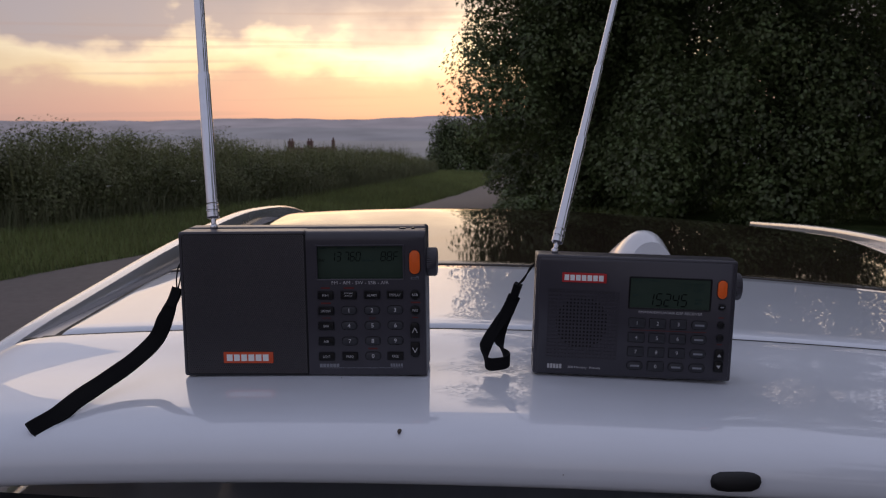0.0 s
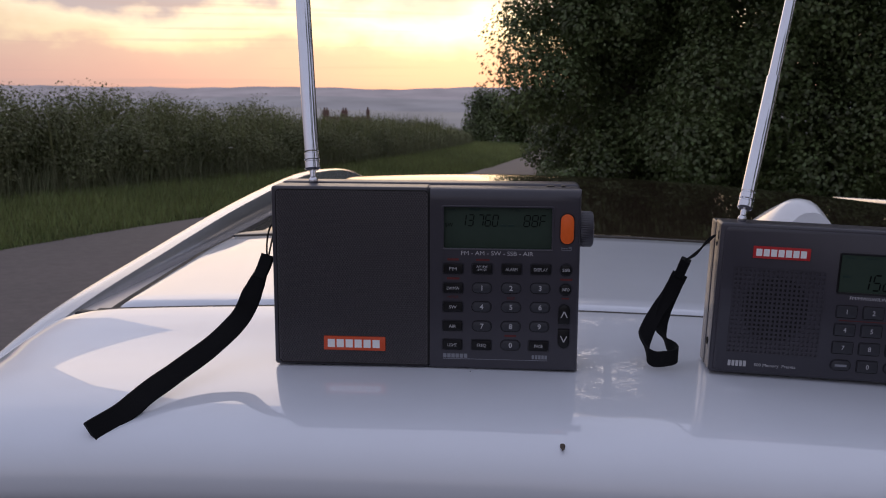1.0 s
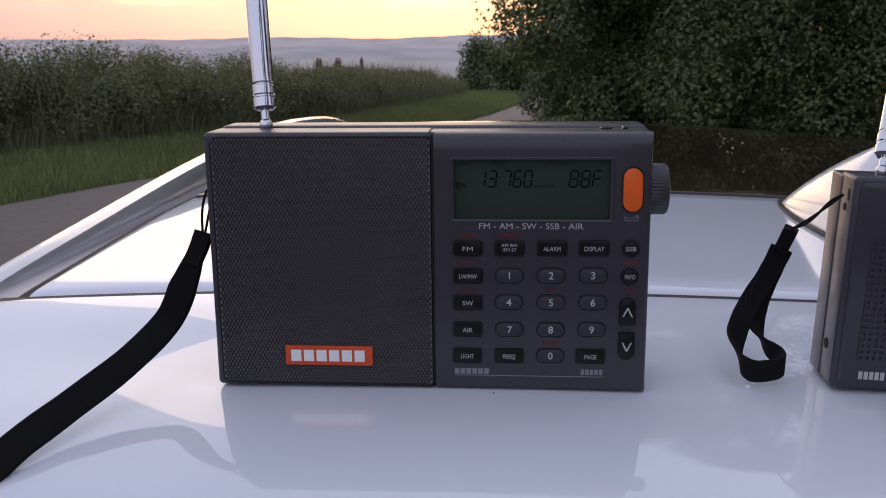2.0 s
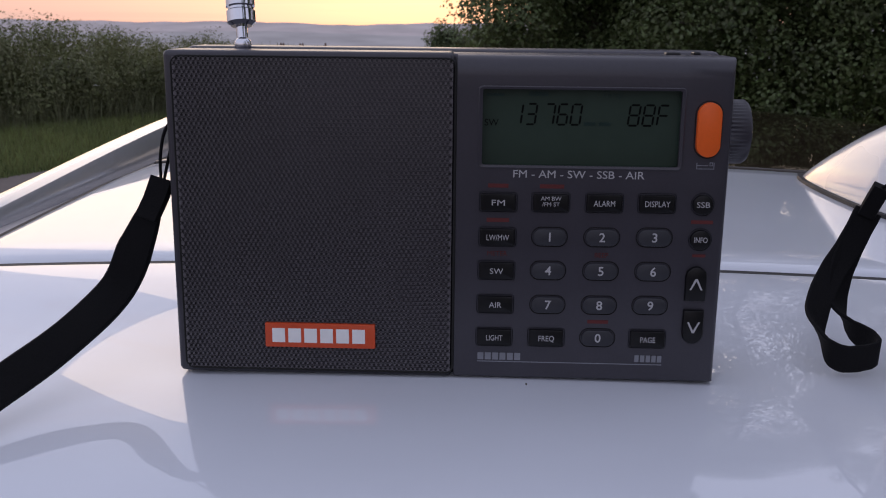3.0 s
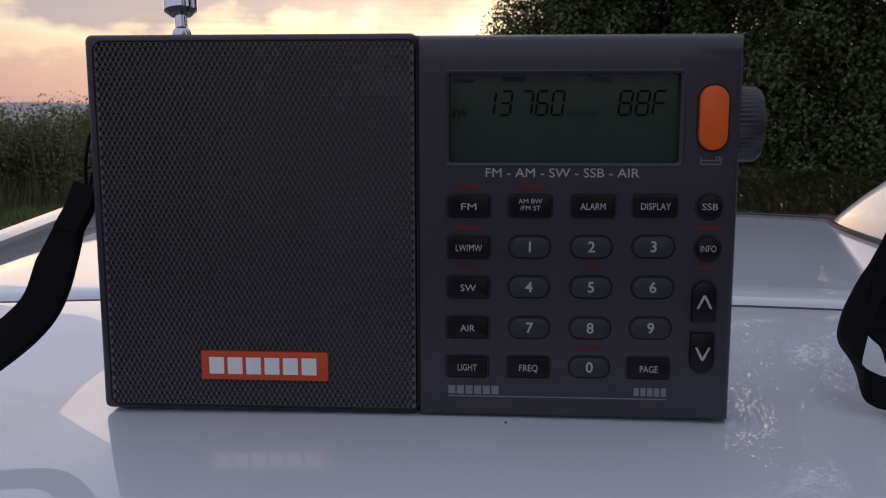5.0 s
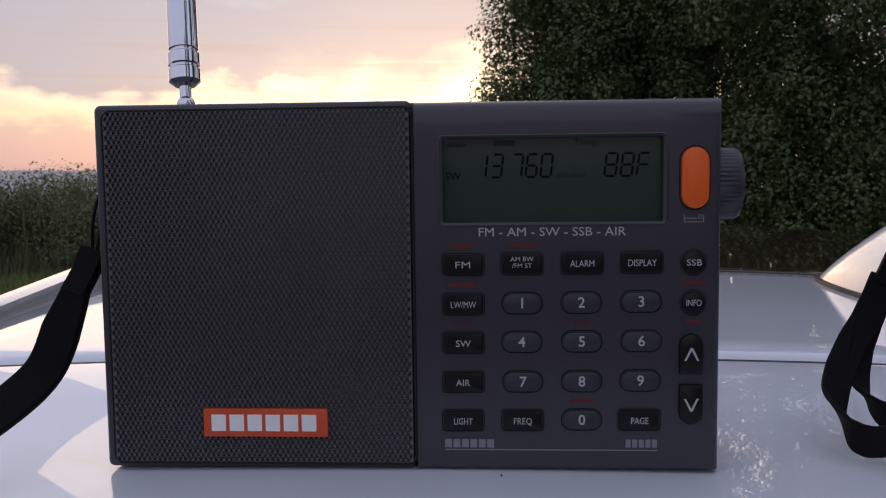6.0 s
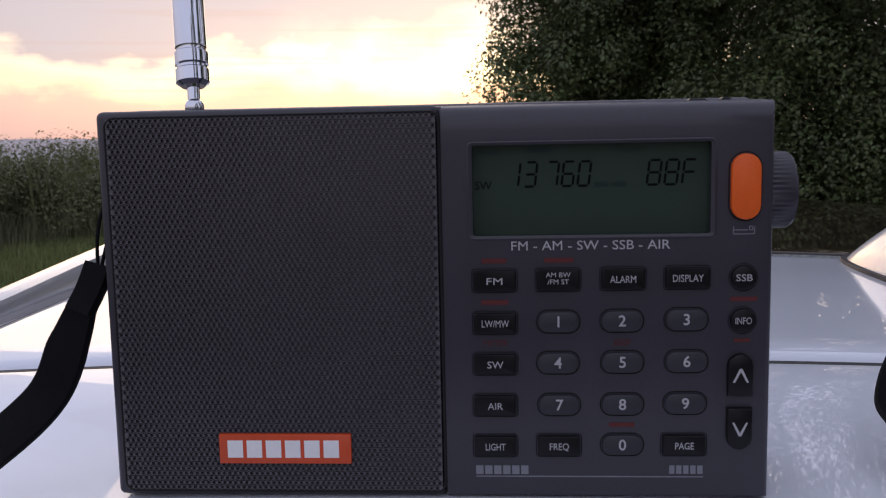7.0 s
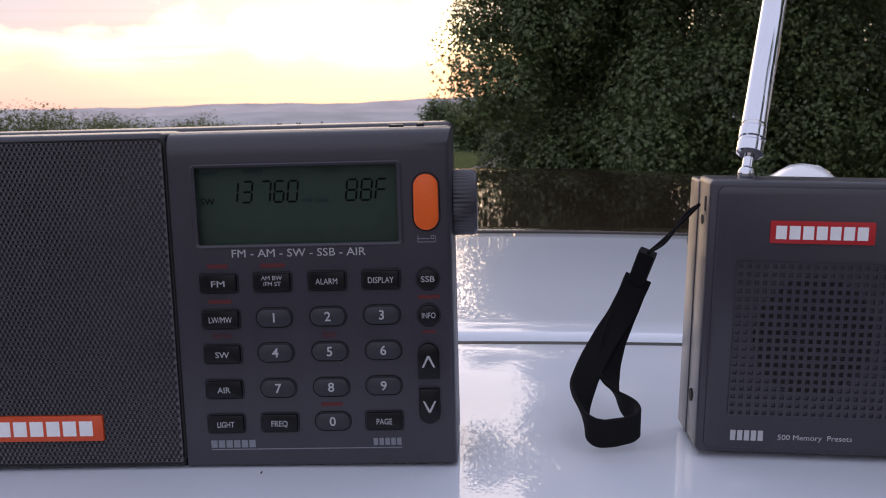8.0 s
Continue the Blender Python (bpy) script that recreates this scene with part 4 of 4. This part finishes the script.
def front_panel():
    """The right half of the front: a plate with the display's opening cut through it."""
    bm = bmesh.new()
    xs, zs = (0.0012, 0.0080, 0.0615, 0.0736), (0.0010, 0.0612, 0.0822, 0.0852)
    cols = [[bm.verts.new((x, 0.0, z)) for z in zs] for x in xs]
    back = [[bm.verts.new((x, 0.0030, z)) for z in zs] for x in xs]
    for i in range(3):
        for j in range(3):
            if (i, j) != (1, 1):
                bm.faces.new((cols[i][j], cols[i + 1][j], cols[i + 1][j + 1], cols[i][j + 1]))
    for a, b in (((1, 1), (2, 1)), ((2, 1), (2, 2)), ((2, 2), (1, 2)), ((1, 2), (1, 1))):
        bm.faces.new((cols[a[0]][a[1]], cols[b[0]][b[1]], back[b[0]][b[1]], back[a[0]][a[1]]))
    rim = [(0, 0), (1, 0), (2, 0), (3, 0), (3, 1), (3, 2), (3, 3), (2, 3), (1, 3), (0, 3), (0, 2), (0, 1)]
    last = [cols[i][j] for i, j in rim]
    for up, out, y in ((0.0014, 0.0006, 0.0001), (0.0028, 0.0011, 0.0005), (0.0042, 0.0015, 0.0013), (0.0051, 0.0017, 0.0024), (0.0056, 0.0018, 0.0038), (0.0057, 0.0018, 0.0056)):
        ring = [bm.verts.new((xs[i] + (out if i == 3 else 0), y, zs[j] + (up if j == 3 else -0.8 * out if j == 0 else 0))) for i, j in rim]
        for k in range(12):
            bm.faces.new((last[k], ring[k], ring[(k + 1) % 12], last[(k + 1) % 12]))
        last = ring
    return bm


panel = part("front_panel", front_panel(), CASE, big)
part("grille", perforated(-0.0758, 0.0007, 0.0014, 0.0898, 0.00132, 0.00116, 0.00048, -0.0003, 0.0011, 6), GRILLE, big, "perforated dark metal speaker grille", smooth=False)
part("grille_backing", box(-0.0758, 0.0002, 0.0008, 0.0045, 0.0016, 0.0896), VOID, big, "black cloth behind the grille", smooth=False)
part("grille_rim", ring_frame([(x, z) for x, z in pill_outline(0.0776, 0.0892, 0.0026)], pill_outline(0.0762, 0.0878, 0.0020), -0.0376, 0.0454, -0.0004, 0.0030), VOID, big, "dark groove round the grille")
badge = part("badge", slab(pill_outline(0.0315, 0.0071, 0.0002, 2), -0.0370, 0.0117, -0.0011, 0.0002, 0.0002), BADGE, big, "red-orange rectangular maker's badge")
bw = 0.0275 / 6
for i in range(6):
    flat_bars("badge_mark", [(-0.0507 + bw * i, -0.0507 + bw * i + bw * 0.80, 0.0096, 0.0138)], -0.00118, WHITE_PRINT, badge)

part("display_bezel", ring_frame(pill_outline(0.0555, 0.0222, 0.0012, 3), pill_outline(0.0531, 0.0205, 0.0006, 3), 0.0347, 0.0717, -0.0004, 0.0006), CASE, big)
lcd = part("display", box(0.0078, 0.0616, 0.0022, 0.0028, 0.0610, 0.0824), LCD, big, "dark green liquid crystal display", smooth=False)
for ch, x in zip("13760", (0.0160, 0.0198, 0.0247, 0.0283, 0.0319)):
    digit("figure", ch, x, 0.0724, 0.0025, 0.0055, 0.00212, LCD_INK, lcd, 0.00055)
for ch, x in zip("88F", (0.0474, 0.0513, 0.0552)):
    digit("figure", ch, x, 0.0724, 0.0027, 0.0055, 0.00212, LCD_INK, lcd, 0.00055)
lettering("caption", "SW", 0.0026, 0.0106, 0.0727, 0.00212, LCD_INK, lcd)
lettering("caption", "Temp.", 0.0024, 0.0432, 0.0806, 0.00212, LCD_FAINT, lcd)
for b in [(0.0092, 0.0140, 0.0799, 0.0807), (0.0205, 0.0258, 0.0800, 0.0813), (0.0356, 0.0388, 0.0722, 0.0732), (0.0396, 0.0428, 0.0722, 0.0732)]:
    flat_bars("faint_mark", [b], 0.00212, LCD_FAINT, lcd)
lettering("caption", "FM - AM - SW - SSB - AIR", 0.0030, 0.0345, 0.0590, -0.0001, PRINT, panel, width=0.0356)

for text, cx, cz, w in (("FM", 0.0129, 0.0512, 0.0036), ("AM BW\n/FM ST", 0.0273, 0.0513, 0.0056), ("ALARM", 0.0419, 0.0514, 0.0058), ("DISPLAY", 0.0562, 0.0515, 0.0068), ("LW/MW", 0.0129, 0.0414, 0.0062), ("SW", 0.0128, 0.0318, 0.0037),
                        ("AIR", 0.0127, 0.0220, 0.0035), ("LIGHT", 0.0126, 0.0123, 0.0046), ("FREQ", 0.0273, 0.0124, 0.0044), ("PAGE", 0.0558, 0.0126, 0.0042)):
    k = key(big, "function_key", 0.0097, 0.0048, 0.0005, cx, cz, KEY_BLACK, 0.0011, "black rectangular key")
    lettering("key_print", text, 0.0016 if "\n" in text else 0.0023, cx, cz - (0.0001 if "\n" not in text else -0.0004), -0.0012, PRINT, k, width=w)
for ch, cx, cz in (("1", 0.0273, 0.0416), ("2", 0.0417, 0.0417), ("3", 0.0561, 0.0419), ("4", 0.0272, 0.0320), ("5", 0.0418, 0.0321), ("6", 0.0562, 0.0322), ("7", 0.0274, 0.0221), ("8", 0.0418, 0.0222), ("9", 0.0560, 0.0224), ("0", 0.0418, 0.0126)):
    k = key(big, "number_key", 0.0092, 0.0047, 0.0022, cx, cz, KEY_GREY, 0.0009, "dark grey oval key")
    lettering("key_print", ch, 0.0036, cx, cz, -0.0010, PRINT, k, bold=0.00004)
for text, cz in (("SSB", 0.0514), ("INFO", 0.0416)):
    k = key(big, "round_key", 0.0056, 0.0056, 0.0028, 0.0686, cz, KEY_BLACK, 0.0011, "black round key")
    lettering("key_print", text, 0.0022, 0.0686, cz, -0.0012, PRINT, k, width=0.0036)
for cz, s in ((0.0291, 1), (0.0166, -1)):
    k = part("arrow_key", slab([(x, s * z) for x, z in [(0.0028, -0.0049), (0.0029, 0.0020), (0.0025, 0.0036), (0.0012, 0.0047), (0.0, 0.0050), (-0.0012, 0.0047), (-0.0025, 0.0036), (-0.0029, 0.0020), (-0.0028, -0.0049)]], 0.0682, cz, -0.0013, 0.001, 0.0005), KEY_BLACK, big, "black arrow key")
    bm = bmesh.new()
    for sx in (-1, 1):
        bm.faces.new([bm.verts.new((0.0682 + sx * x, -0.00142, cz + s * z)) for x, z in ((0.0, 0.0016), (0.0, 0.0009), (0.0013, -0.0016), (0.0018, -0.0016), (0.0003, 0.0016))])
    part("arrow_print", bm, PRINT, k, smooth=False)
key(big, "power_button", 0.0064, 0.0146, 0.0032, 0.0687, 0.0718, ORANGE, 0.0016, "orange oval power button")
flat_bars("bed_symbol", [(0.0662, 0.0664, 0.0611, 0.0629), (0.0708, 0.0710, 0.0611, 0.0629), (0.0662, 0.0710, 0.0611, 0.0613), (0.0664, 0.0694, 0.0620, 0.0622), (0.0697, 0.0706, 0.0628, 0.0630), (0.0697, 0.0699, 0.0621, 0.0629), (0.0704, 0.0706, 0.0621, 0.0629), (0.0697, 0.0706, 0.0620, 0.0622)], -0.0001, PRINT_DIM, panel)
for b in [(0.0080 + 0.0021 * i, 0.0080 + 0.0021 * i + 0.0017, 0.0054, 0.0075) for i in range(6)] + [(0.0526 + 0.0016 * i, 0.0526 + 0.0016 * i + 0.0012, 0.0056, 0.0076) for i in range(5)] + [(0.0080, 0.0603, 0.00475, 0.00500)]:
    flat_bars("model_mark", [b], -0.0001, PRINT_DIM, panel)
lettering("red_print", "BEEP", 0.0019, 0.0418, 0.0366, -0.0001, PRINT_RED, panel)
lettering("red_print", "METER", 0.0019, 0.0129, 0.0366, -0.0001, PRINT_RED, panel)
for b in [(0.0100, 0.0156, 0.0552, 0.0563), (0.0242, 0.0308, 0.0552, 0.0563), (0.0098, 0.0160, 0.0456, 0.0467), (0.0388, 0.0446, 0.0168, 0.0178), (0.0658, 0.0718, 0.0460, 0.0470), (0.0668, 0.0704, 0.0366, 0.0374)]:
    flat_bars("red_mark", [b], -0.0001, PRINT_RED, panel)


def knob(parent, x0, x1, cy, cz, r, mat):
    """A tuning wheel with a fluted rim, on the case's flank."""
    bm = bmesh.new()
    n = 96
    rows = []
    for x, k, flute in ((x0, 0.9, 0), (x0 + 0.0006, 1.0, 1), (x1 - 0.0012, 1.0, 1), (x1 - 0.0003, 0.93, 0), (x1, 0.82, 0)):
        rows.append([bm.verts.new((x, cy + r * k * (1 - 0.03 * flute * (i % 2)) * math.cos(2 * math.pi * i / n), cz + r * k * (1 - 0.03 * flute * (i % 2)) * math.sin(2 * math.pi * i / n))) for i in range(n)])
    for a, b in zip(rows, rows[1:]):
        for i in range(n):
            bm.faces.new((a[i], a[(i + 1) % n], b[(i + 1) % n], b[i]))
    bm.faces.new(rows[0])
    bm.faces.new(rows[-1])
    return part("tuning_knob", bm, mat, parent, "dark fluted tuning knob")


knob(big, X1 - 0.0004, 0.0822, 0.0135, 0.0700, 0.0090, CASE)
aerial(big, (-0.0608, 0.0185, 0.0915), (-0.097, 0.26, 1.0), [(0.086, 0.0039), (0.085, 0.0034), (0.085, 0.0028), (0.085, 0.0022)], "chrome telescopic aerial standing upright")
part("top_key", box(0.0585, 0.0625, 0.012, 0.016, ZT - 0.001, ZT + 0.0006, 0.0003, 1), KEY_BLACK, big)
part("top_key", box(0.0660, 0.0680, 0.012, 0.016, ZT - 0.001, ZT + 0.0008, 0.0003, 1), KEY_BLACK, big)
part("strap_slot", box(X0 - 0.0003, X0 + 0.001, 0.010, 0.016, 0.068, 0.074, 0.0003, 1), VOID, big)

# its wrist strap, in world metres, moves by itself
strap = empty("wrist_strap", pose(-0.0845, 0.008, 1.5502), "black woven wrist strap of the larger radio trailing over white paint", "strap")
S1 = Matrix.Translation((0.0845, -0.008, -1.5502))


def strap_part(name, bm, mat, parent, m, label=""):
    ob = part(name, bm, mat, parent, label)
    ob.data.transform(m)
    return ob


for dx, dy in ((-0.0012, 0.0), (0.0008, 0.002)):
    strap_part("cord", tube(smooth_path([(-0.0772, 0.012 + dy, 1.6215), (-0.0806 + dx, 0.011 + dy, 1.6195), (-0.0822 + dx, 0.009 + dy, 1.612), (-0.0830 + dx * 0.3, 0.008, 1.6035)], 14), 0.0005, 6), STRAP, strap, S1, "thin black cord loop")
strap_part("tab", ribbon([(-0.0828, 0.008, 1.6050), (-0.0845, 0.006, 1.5995), (-0.0866, 0.003, 1.5940)], 0.0066, 0.0042, 10), STRAP, strap, S1, "black rubber tab")
strap_part("webbing", ribbon([(-0.0860, 0.004, 1.5955), (-0.0905, 0.005, 1.5862), (-0.0975, 0.005, 1.5725), (-0.1060, -0.013, 1.5630), (-0.1168, -0.0365, 1.5556), (-0.1240, -0.0555, 1.5512), (-0.1305, -0.0690, 1.5458), (-0.1402, -0.0810, 1.5408)], 0.0104, 0.0030, 60, taper=0.34), STRAP, strap, S1)

# ---- the smaller radio ----
RM = pose(0.1446, 0.0080, 1.5492, 0.6, 2.2, -1.5) @ Matrix.Diagonal((0.936, 1.0, 0.968, 1.0))
small = empty("portable_radio", RM, "small dark grey pocket radio with keypad and orange button", "radio", "radios on the car roof")
part("body", box(-0.0035, 0.1278, 0.0006, 0.0165, 0.0, 0.0785, 0.0015, 3), CASE, small)
part("rear_shell", box(-0.0038, 0.1280, 0.0138, 0.0262, 0.0002, 0.0772, 0.0009, 3), CASE, small, "rear half of the case behind a seam")
sp_panel = part("front_panel", slab(pill_outline(0.1273, 0.0750, 0.002, 3), 0.0622, 0.0392, 0.0, 0.002, 0.0006), CASE, small)
part("grille", perforated(0.0050, 0.0530, 0.0115, 0.0580, 0.00235, 0.00235, 0.00088, -0.0004, 0.0006, 4, False), CASE, small, "grid of small square speaker holes", smooth=False)
bm = bmesh.new()
bmesh.ops.create_circle(bm, cap_ends=True, segments=40, radius=0.0172)
bmesh.ops.transform(bm, matrix=Matrix.Translation((0.0280, -0.0001, 0.0352)) @ pose(0, 0, 0, 90), verts=bm.verts)
part("speaker_cloth", bm, VOID, small, "black cloth behind the speaker holes", smooth=False)
badge2 = part("badge", slab(pill_outline(0.0292, 0.0062, 0.0003, 2), 0.0283, 0.0646, -0.0007, 0.0002, 0.0002), BADGE_RED, small, "small red maker's badge")
bw = 0.0264 / 7
for i in range(7):
    flat_bars("badge_mark", [(0.0152 + bw * i, 0.0152 + bw * i + bw * 0.80, 0.0627, 0.0664)], -0.00078, WHITE_PRINT, badge2)
part("display_bezel", ring_frame(pill_outline(0.0540, 0.0212, 0.001, 3), pill_outline(0.0520, 0.0192, 0.0006, 3), 0.0848, 0.0562, -0.0006, 0.0004), KEY_BLACK, small)
lcd2 = part("display", box(0.0588, 0.1108, -0.0001, 0.0004, 0.0466, 0.0658), LCD, small, "dark green liquid crystal display", smooth=False)
for ch, x in zip("15245", (0.0700, 0.0756, 0.0810, 0.0864, 0.0918)):
    digit("figure", ch, x, 0.0482, 0.0036, 0.0078, -0.00018, LCD_INK, lcd2, 0.0008)
for ch, x in zip("0200", (0.0915, 0.0950, 0.1000, 0.1035)):
    digit("figure", ch, x, 0.0582, 0.0023, 0.0050, -0.00018, LCD_FAINT, lcd2, 0.0005)
for b in [(0.0605, 0.066, 0.0640, 0.0647), (0.0705, 0.077, 0.0640, 0.0647), (0.0605, 0.0640, 0.0540, 0.0552), (0.1010, 0.1060, 0.0500, 0.0508), (0.1010, 0.1060, 0.0525, 0.0533)]:
    flat_bars("faint_mark", [b], -0.00018, LCD_FAINT, lcd2)
lettering("caption", "FM/MW/SW/LW/AIR DSP RECEIVER", 0.0024, 0.0858, 0.0436, -0.0001, PRINT, sp_panel, width=0.0415)
lettering("caption", "500 Memory  Presets", 0.0022, 0.0308, 0.0054, -0.0001, PRINT, sp_panel, width=0.0215)
for i in range(5):
    flat_bars("model_mark", [(0.0063 + 0.0020 * i, 0.0063 + 0.0020 * i + 0.0015, 0.0042, 0.0072)], -0.0001, PRINT, sp_panel)
for j, z in enumerate((0.0365, 0.0270, 0.0176, 0.0083)):
    for i, x in enumerate((0.0643, 0.0779, 0.0914, 0.1052)):
        ch = ("123", "456", "789", " 0 ")[j][i] if i < 3 else " "
        if ch != " ":
            k = key(small, "number_key", 0.0102, 0.0058, 0.0006, x, z, KEY_GREY, 0.0009, "dark grey square key")
            lettering("key_print", ch, 0.0034, x, z, -0.0010, PRINT, k)
        else:
            k = key(small, "function_key", 0.0098, 0.0050, 0.0024, x, z, KEY_GREY, 0.0009, "dark grey oval key")
            flat_bars("key_mark", [(x - 0.0030, x + 0.0030, z - 0.0006, z + 0.0006)], -0.0010, PRINT_DIM, k)
for b in [(0.0610, 0.1100, 0.0316, 0.0320), (0.1172, 0.1208, 0.0415, 0.0422), (0.1172, 0.1208, 0.0240, 0.0246)]:
    flat_bars("red_mark", [b], -0.0001, PRINT_RED, sp_panel)
key(small, "power_button", 0.0060, 0.0116, 0.0029, 0.1185, 0.0602, ORANGE, 0.0014, "orange oval power button")
for z in (0.0488,):
    k = key(small, "lock_key", 0.0042, 0.0036, 0.0017, 0.1190, z, KEY_BLACK, 0.0008)
    flat_bars("key_mark", [(0.1178, 0.1202, z - 0.0004, z + 0.0004)], -0.0010, PRINT_DIM, k)
for z in (0.0370, 0.0285):
    key(small, "round_key", 0.0046, 0.0046, 0.0023, 0.1190, z, KEY_BLACK, 0.0008, "small black round key")
for z, s in ((0.0174, 1), (0.0098, -1)):
    k = key(small, "arrow_key", 0.0058, 0.0070, 0.0012, 0.1192, z, KEY_BLACK, 0.0010, "black arrow key")
    bm = bmesh.new()
    bm.faces.new([bm.verts.new((0.1192 + x, -0.0012, z + s * q)) for x, q in ((-0.0014, -0.0010), (0.0014, -0.0010), (0.0, 0.0012))])
    part("arrow_print", bm, PRINT, k, smooth=False)
knob(small, 0.1275, 0.1330, 0.0125, 0.0603, 0.0088, CASE)
part("strap_slot", box(-0.0037, -0.0020, 0.0045, 0.0068, 0.0690, 0.0737, 0.0004, 1), VOID, small)
part("lanyard_hole", tube([(-0.0037, 0.0085, 0.0665), (-0.002, 0.0085, 0.0665)], 0.0014, 14), VOID, small)
part("earphone_socket", tube([(-0.0038, 0.010, 0.014), (-0.002, 0.010, 0.014)], 0.0019, 16), VOID, small)
iv = RM.inverted().to_3x3()
aerial(small, (0.0085, 0.0095, 0.0788), iv @ Vector((0.285, 0.50, 1.0)), [(0.068, 0.0037), (0.055, 0.0031), (0.055, 0.0024), (0.055, 0.0020)], "chrome telescopic aerial leaning over")

strap2 = empty("wrist_strap", pose(0.1254, 0.0200, 1.5484), "black woven wrist strap of the smaller radio in a loop", "strap")
S2 = Matrix.Translation((-0.125, -0.016, -1.549))
for d in (0.0, 0.0012):
    strap_part("cord", tube(smooth_path([(0.1425, 0.0112, 1.6185), (0.1400, 0.0165, 1.6140 + d), (0.1365, 0.027, 1.6070 - d), (0.1332, 0.0370, 1.6010)], 12), 0.0005, 6), STRAP, strap2, S2, "thin black cord loop")


def band(points, sides, width, thick, n=90):
    """A webbing band along a curve whose breadth follows the given directions."""
    bm = bmesh.new()
    pts, dirs = smooth_path(points, n), smooth_path(sides, n)
    rings = []
    for i, p in enumerate(pts):
        t = Vector(pts[min(i + 1, n - 1)] - pts[max(i - 1, 0)]).normalized()
        side = Vector(dirs[i])
        side = (side - t * side.dot(t)).normalized()
        nor = side.cross(t).normalized()
        w, h = width / 2 * (1 + 0.012 * math.sin(i * 0.9)), thick / 2
        rings.append([bm.verts.new(Vector(p) + side * a * w + nor * b * h) for a, b in ((-1, -0.5), (-0.9, -1), (0.9, -1), (1, -0.5), (1, 0.5), (0.9, 1), (-0.9, 1), (-1, 0.5))])
    for a, b in zip(rings, rings[1:]):
        for i in range(8):
            bm.faces.new((a[i], a[(i + 1) % 8], b[(i + 1) % 8], b[i]))
    bm.faces.new(rings[0])
    bm.faces.new(rings[-1])
    return bm


TAB_SIDE = (0.85, -0.25, -0.45)
strap_part("tab", band([(0.1333, 0.0372, 1.6012), (0.1320, 0.0388, 1.5968), (0.1303, 0.0402, 1.5915)], [TAB_SIDE] * 3, 0.0054, 0.0042, 8), STRAP, strap2, S2, "black rubber tab")
strap_part("webbing", band([(0.1310, 0.0398, 1.5930), (0.1258, 0.0382, 1.5825), (0.1182, 0.0330, 1.5725), (0.1116, 0.0225, 1.5632), (0.1112, 0.0115, 1.5572), (0.1140, 0.0062, 1.5553), (0.1200, 0.0058, 1.5556),
                            (0.1256, 0.0090, 1.5562), (0.1264, 0.0165, 1.5570), (0.1228, 0.0232, 1.5592), (0.1204, 0.0290, 1.5650), (0.1222, 0.0345, 1.5735), (0.1268, 0.0388, 1.5835), (0.1310, 0.0402, 1.5930)],
                           [TAB_SIDE, (0.85, -0.3, -0.5), (0.7, -0.5, -0.55), (0.55, -0.4, -0.75), (0.25, -0.2, -1), (0.0, 0.0, -1), (0.0, 0.05, -1), (0.0, 0.1, -1), (0.0, 0.1, -1), (0.3, 0.2, -0.9), (0.75, 0.2, -0.6),
                            (0.85, 0.0, -0.5), (0.85, -0.2, -0.5), TAB_SIDE], 0.0082, 0.0013, 130), STRAP, strap2, S2)
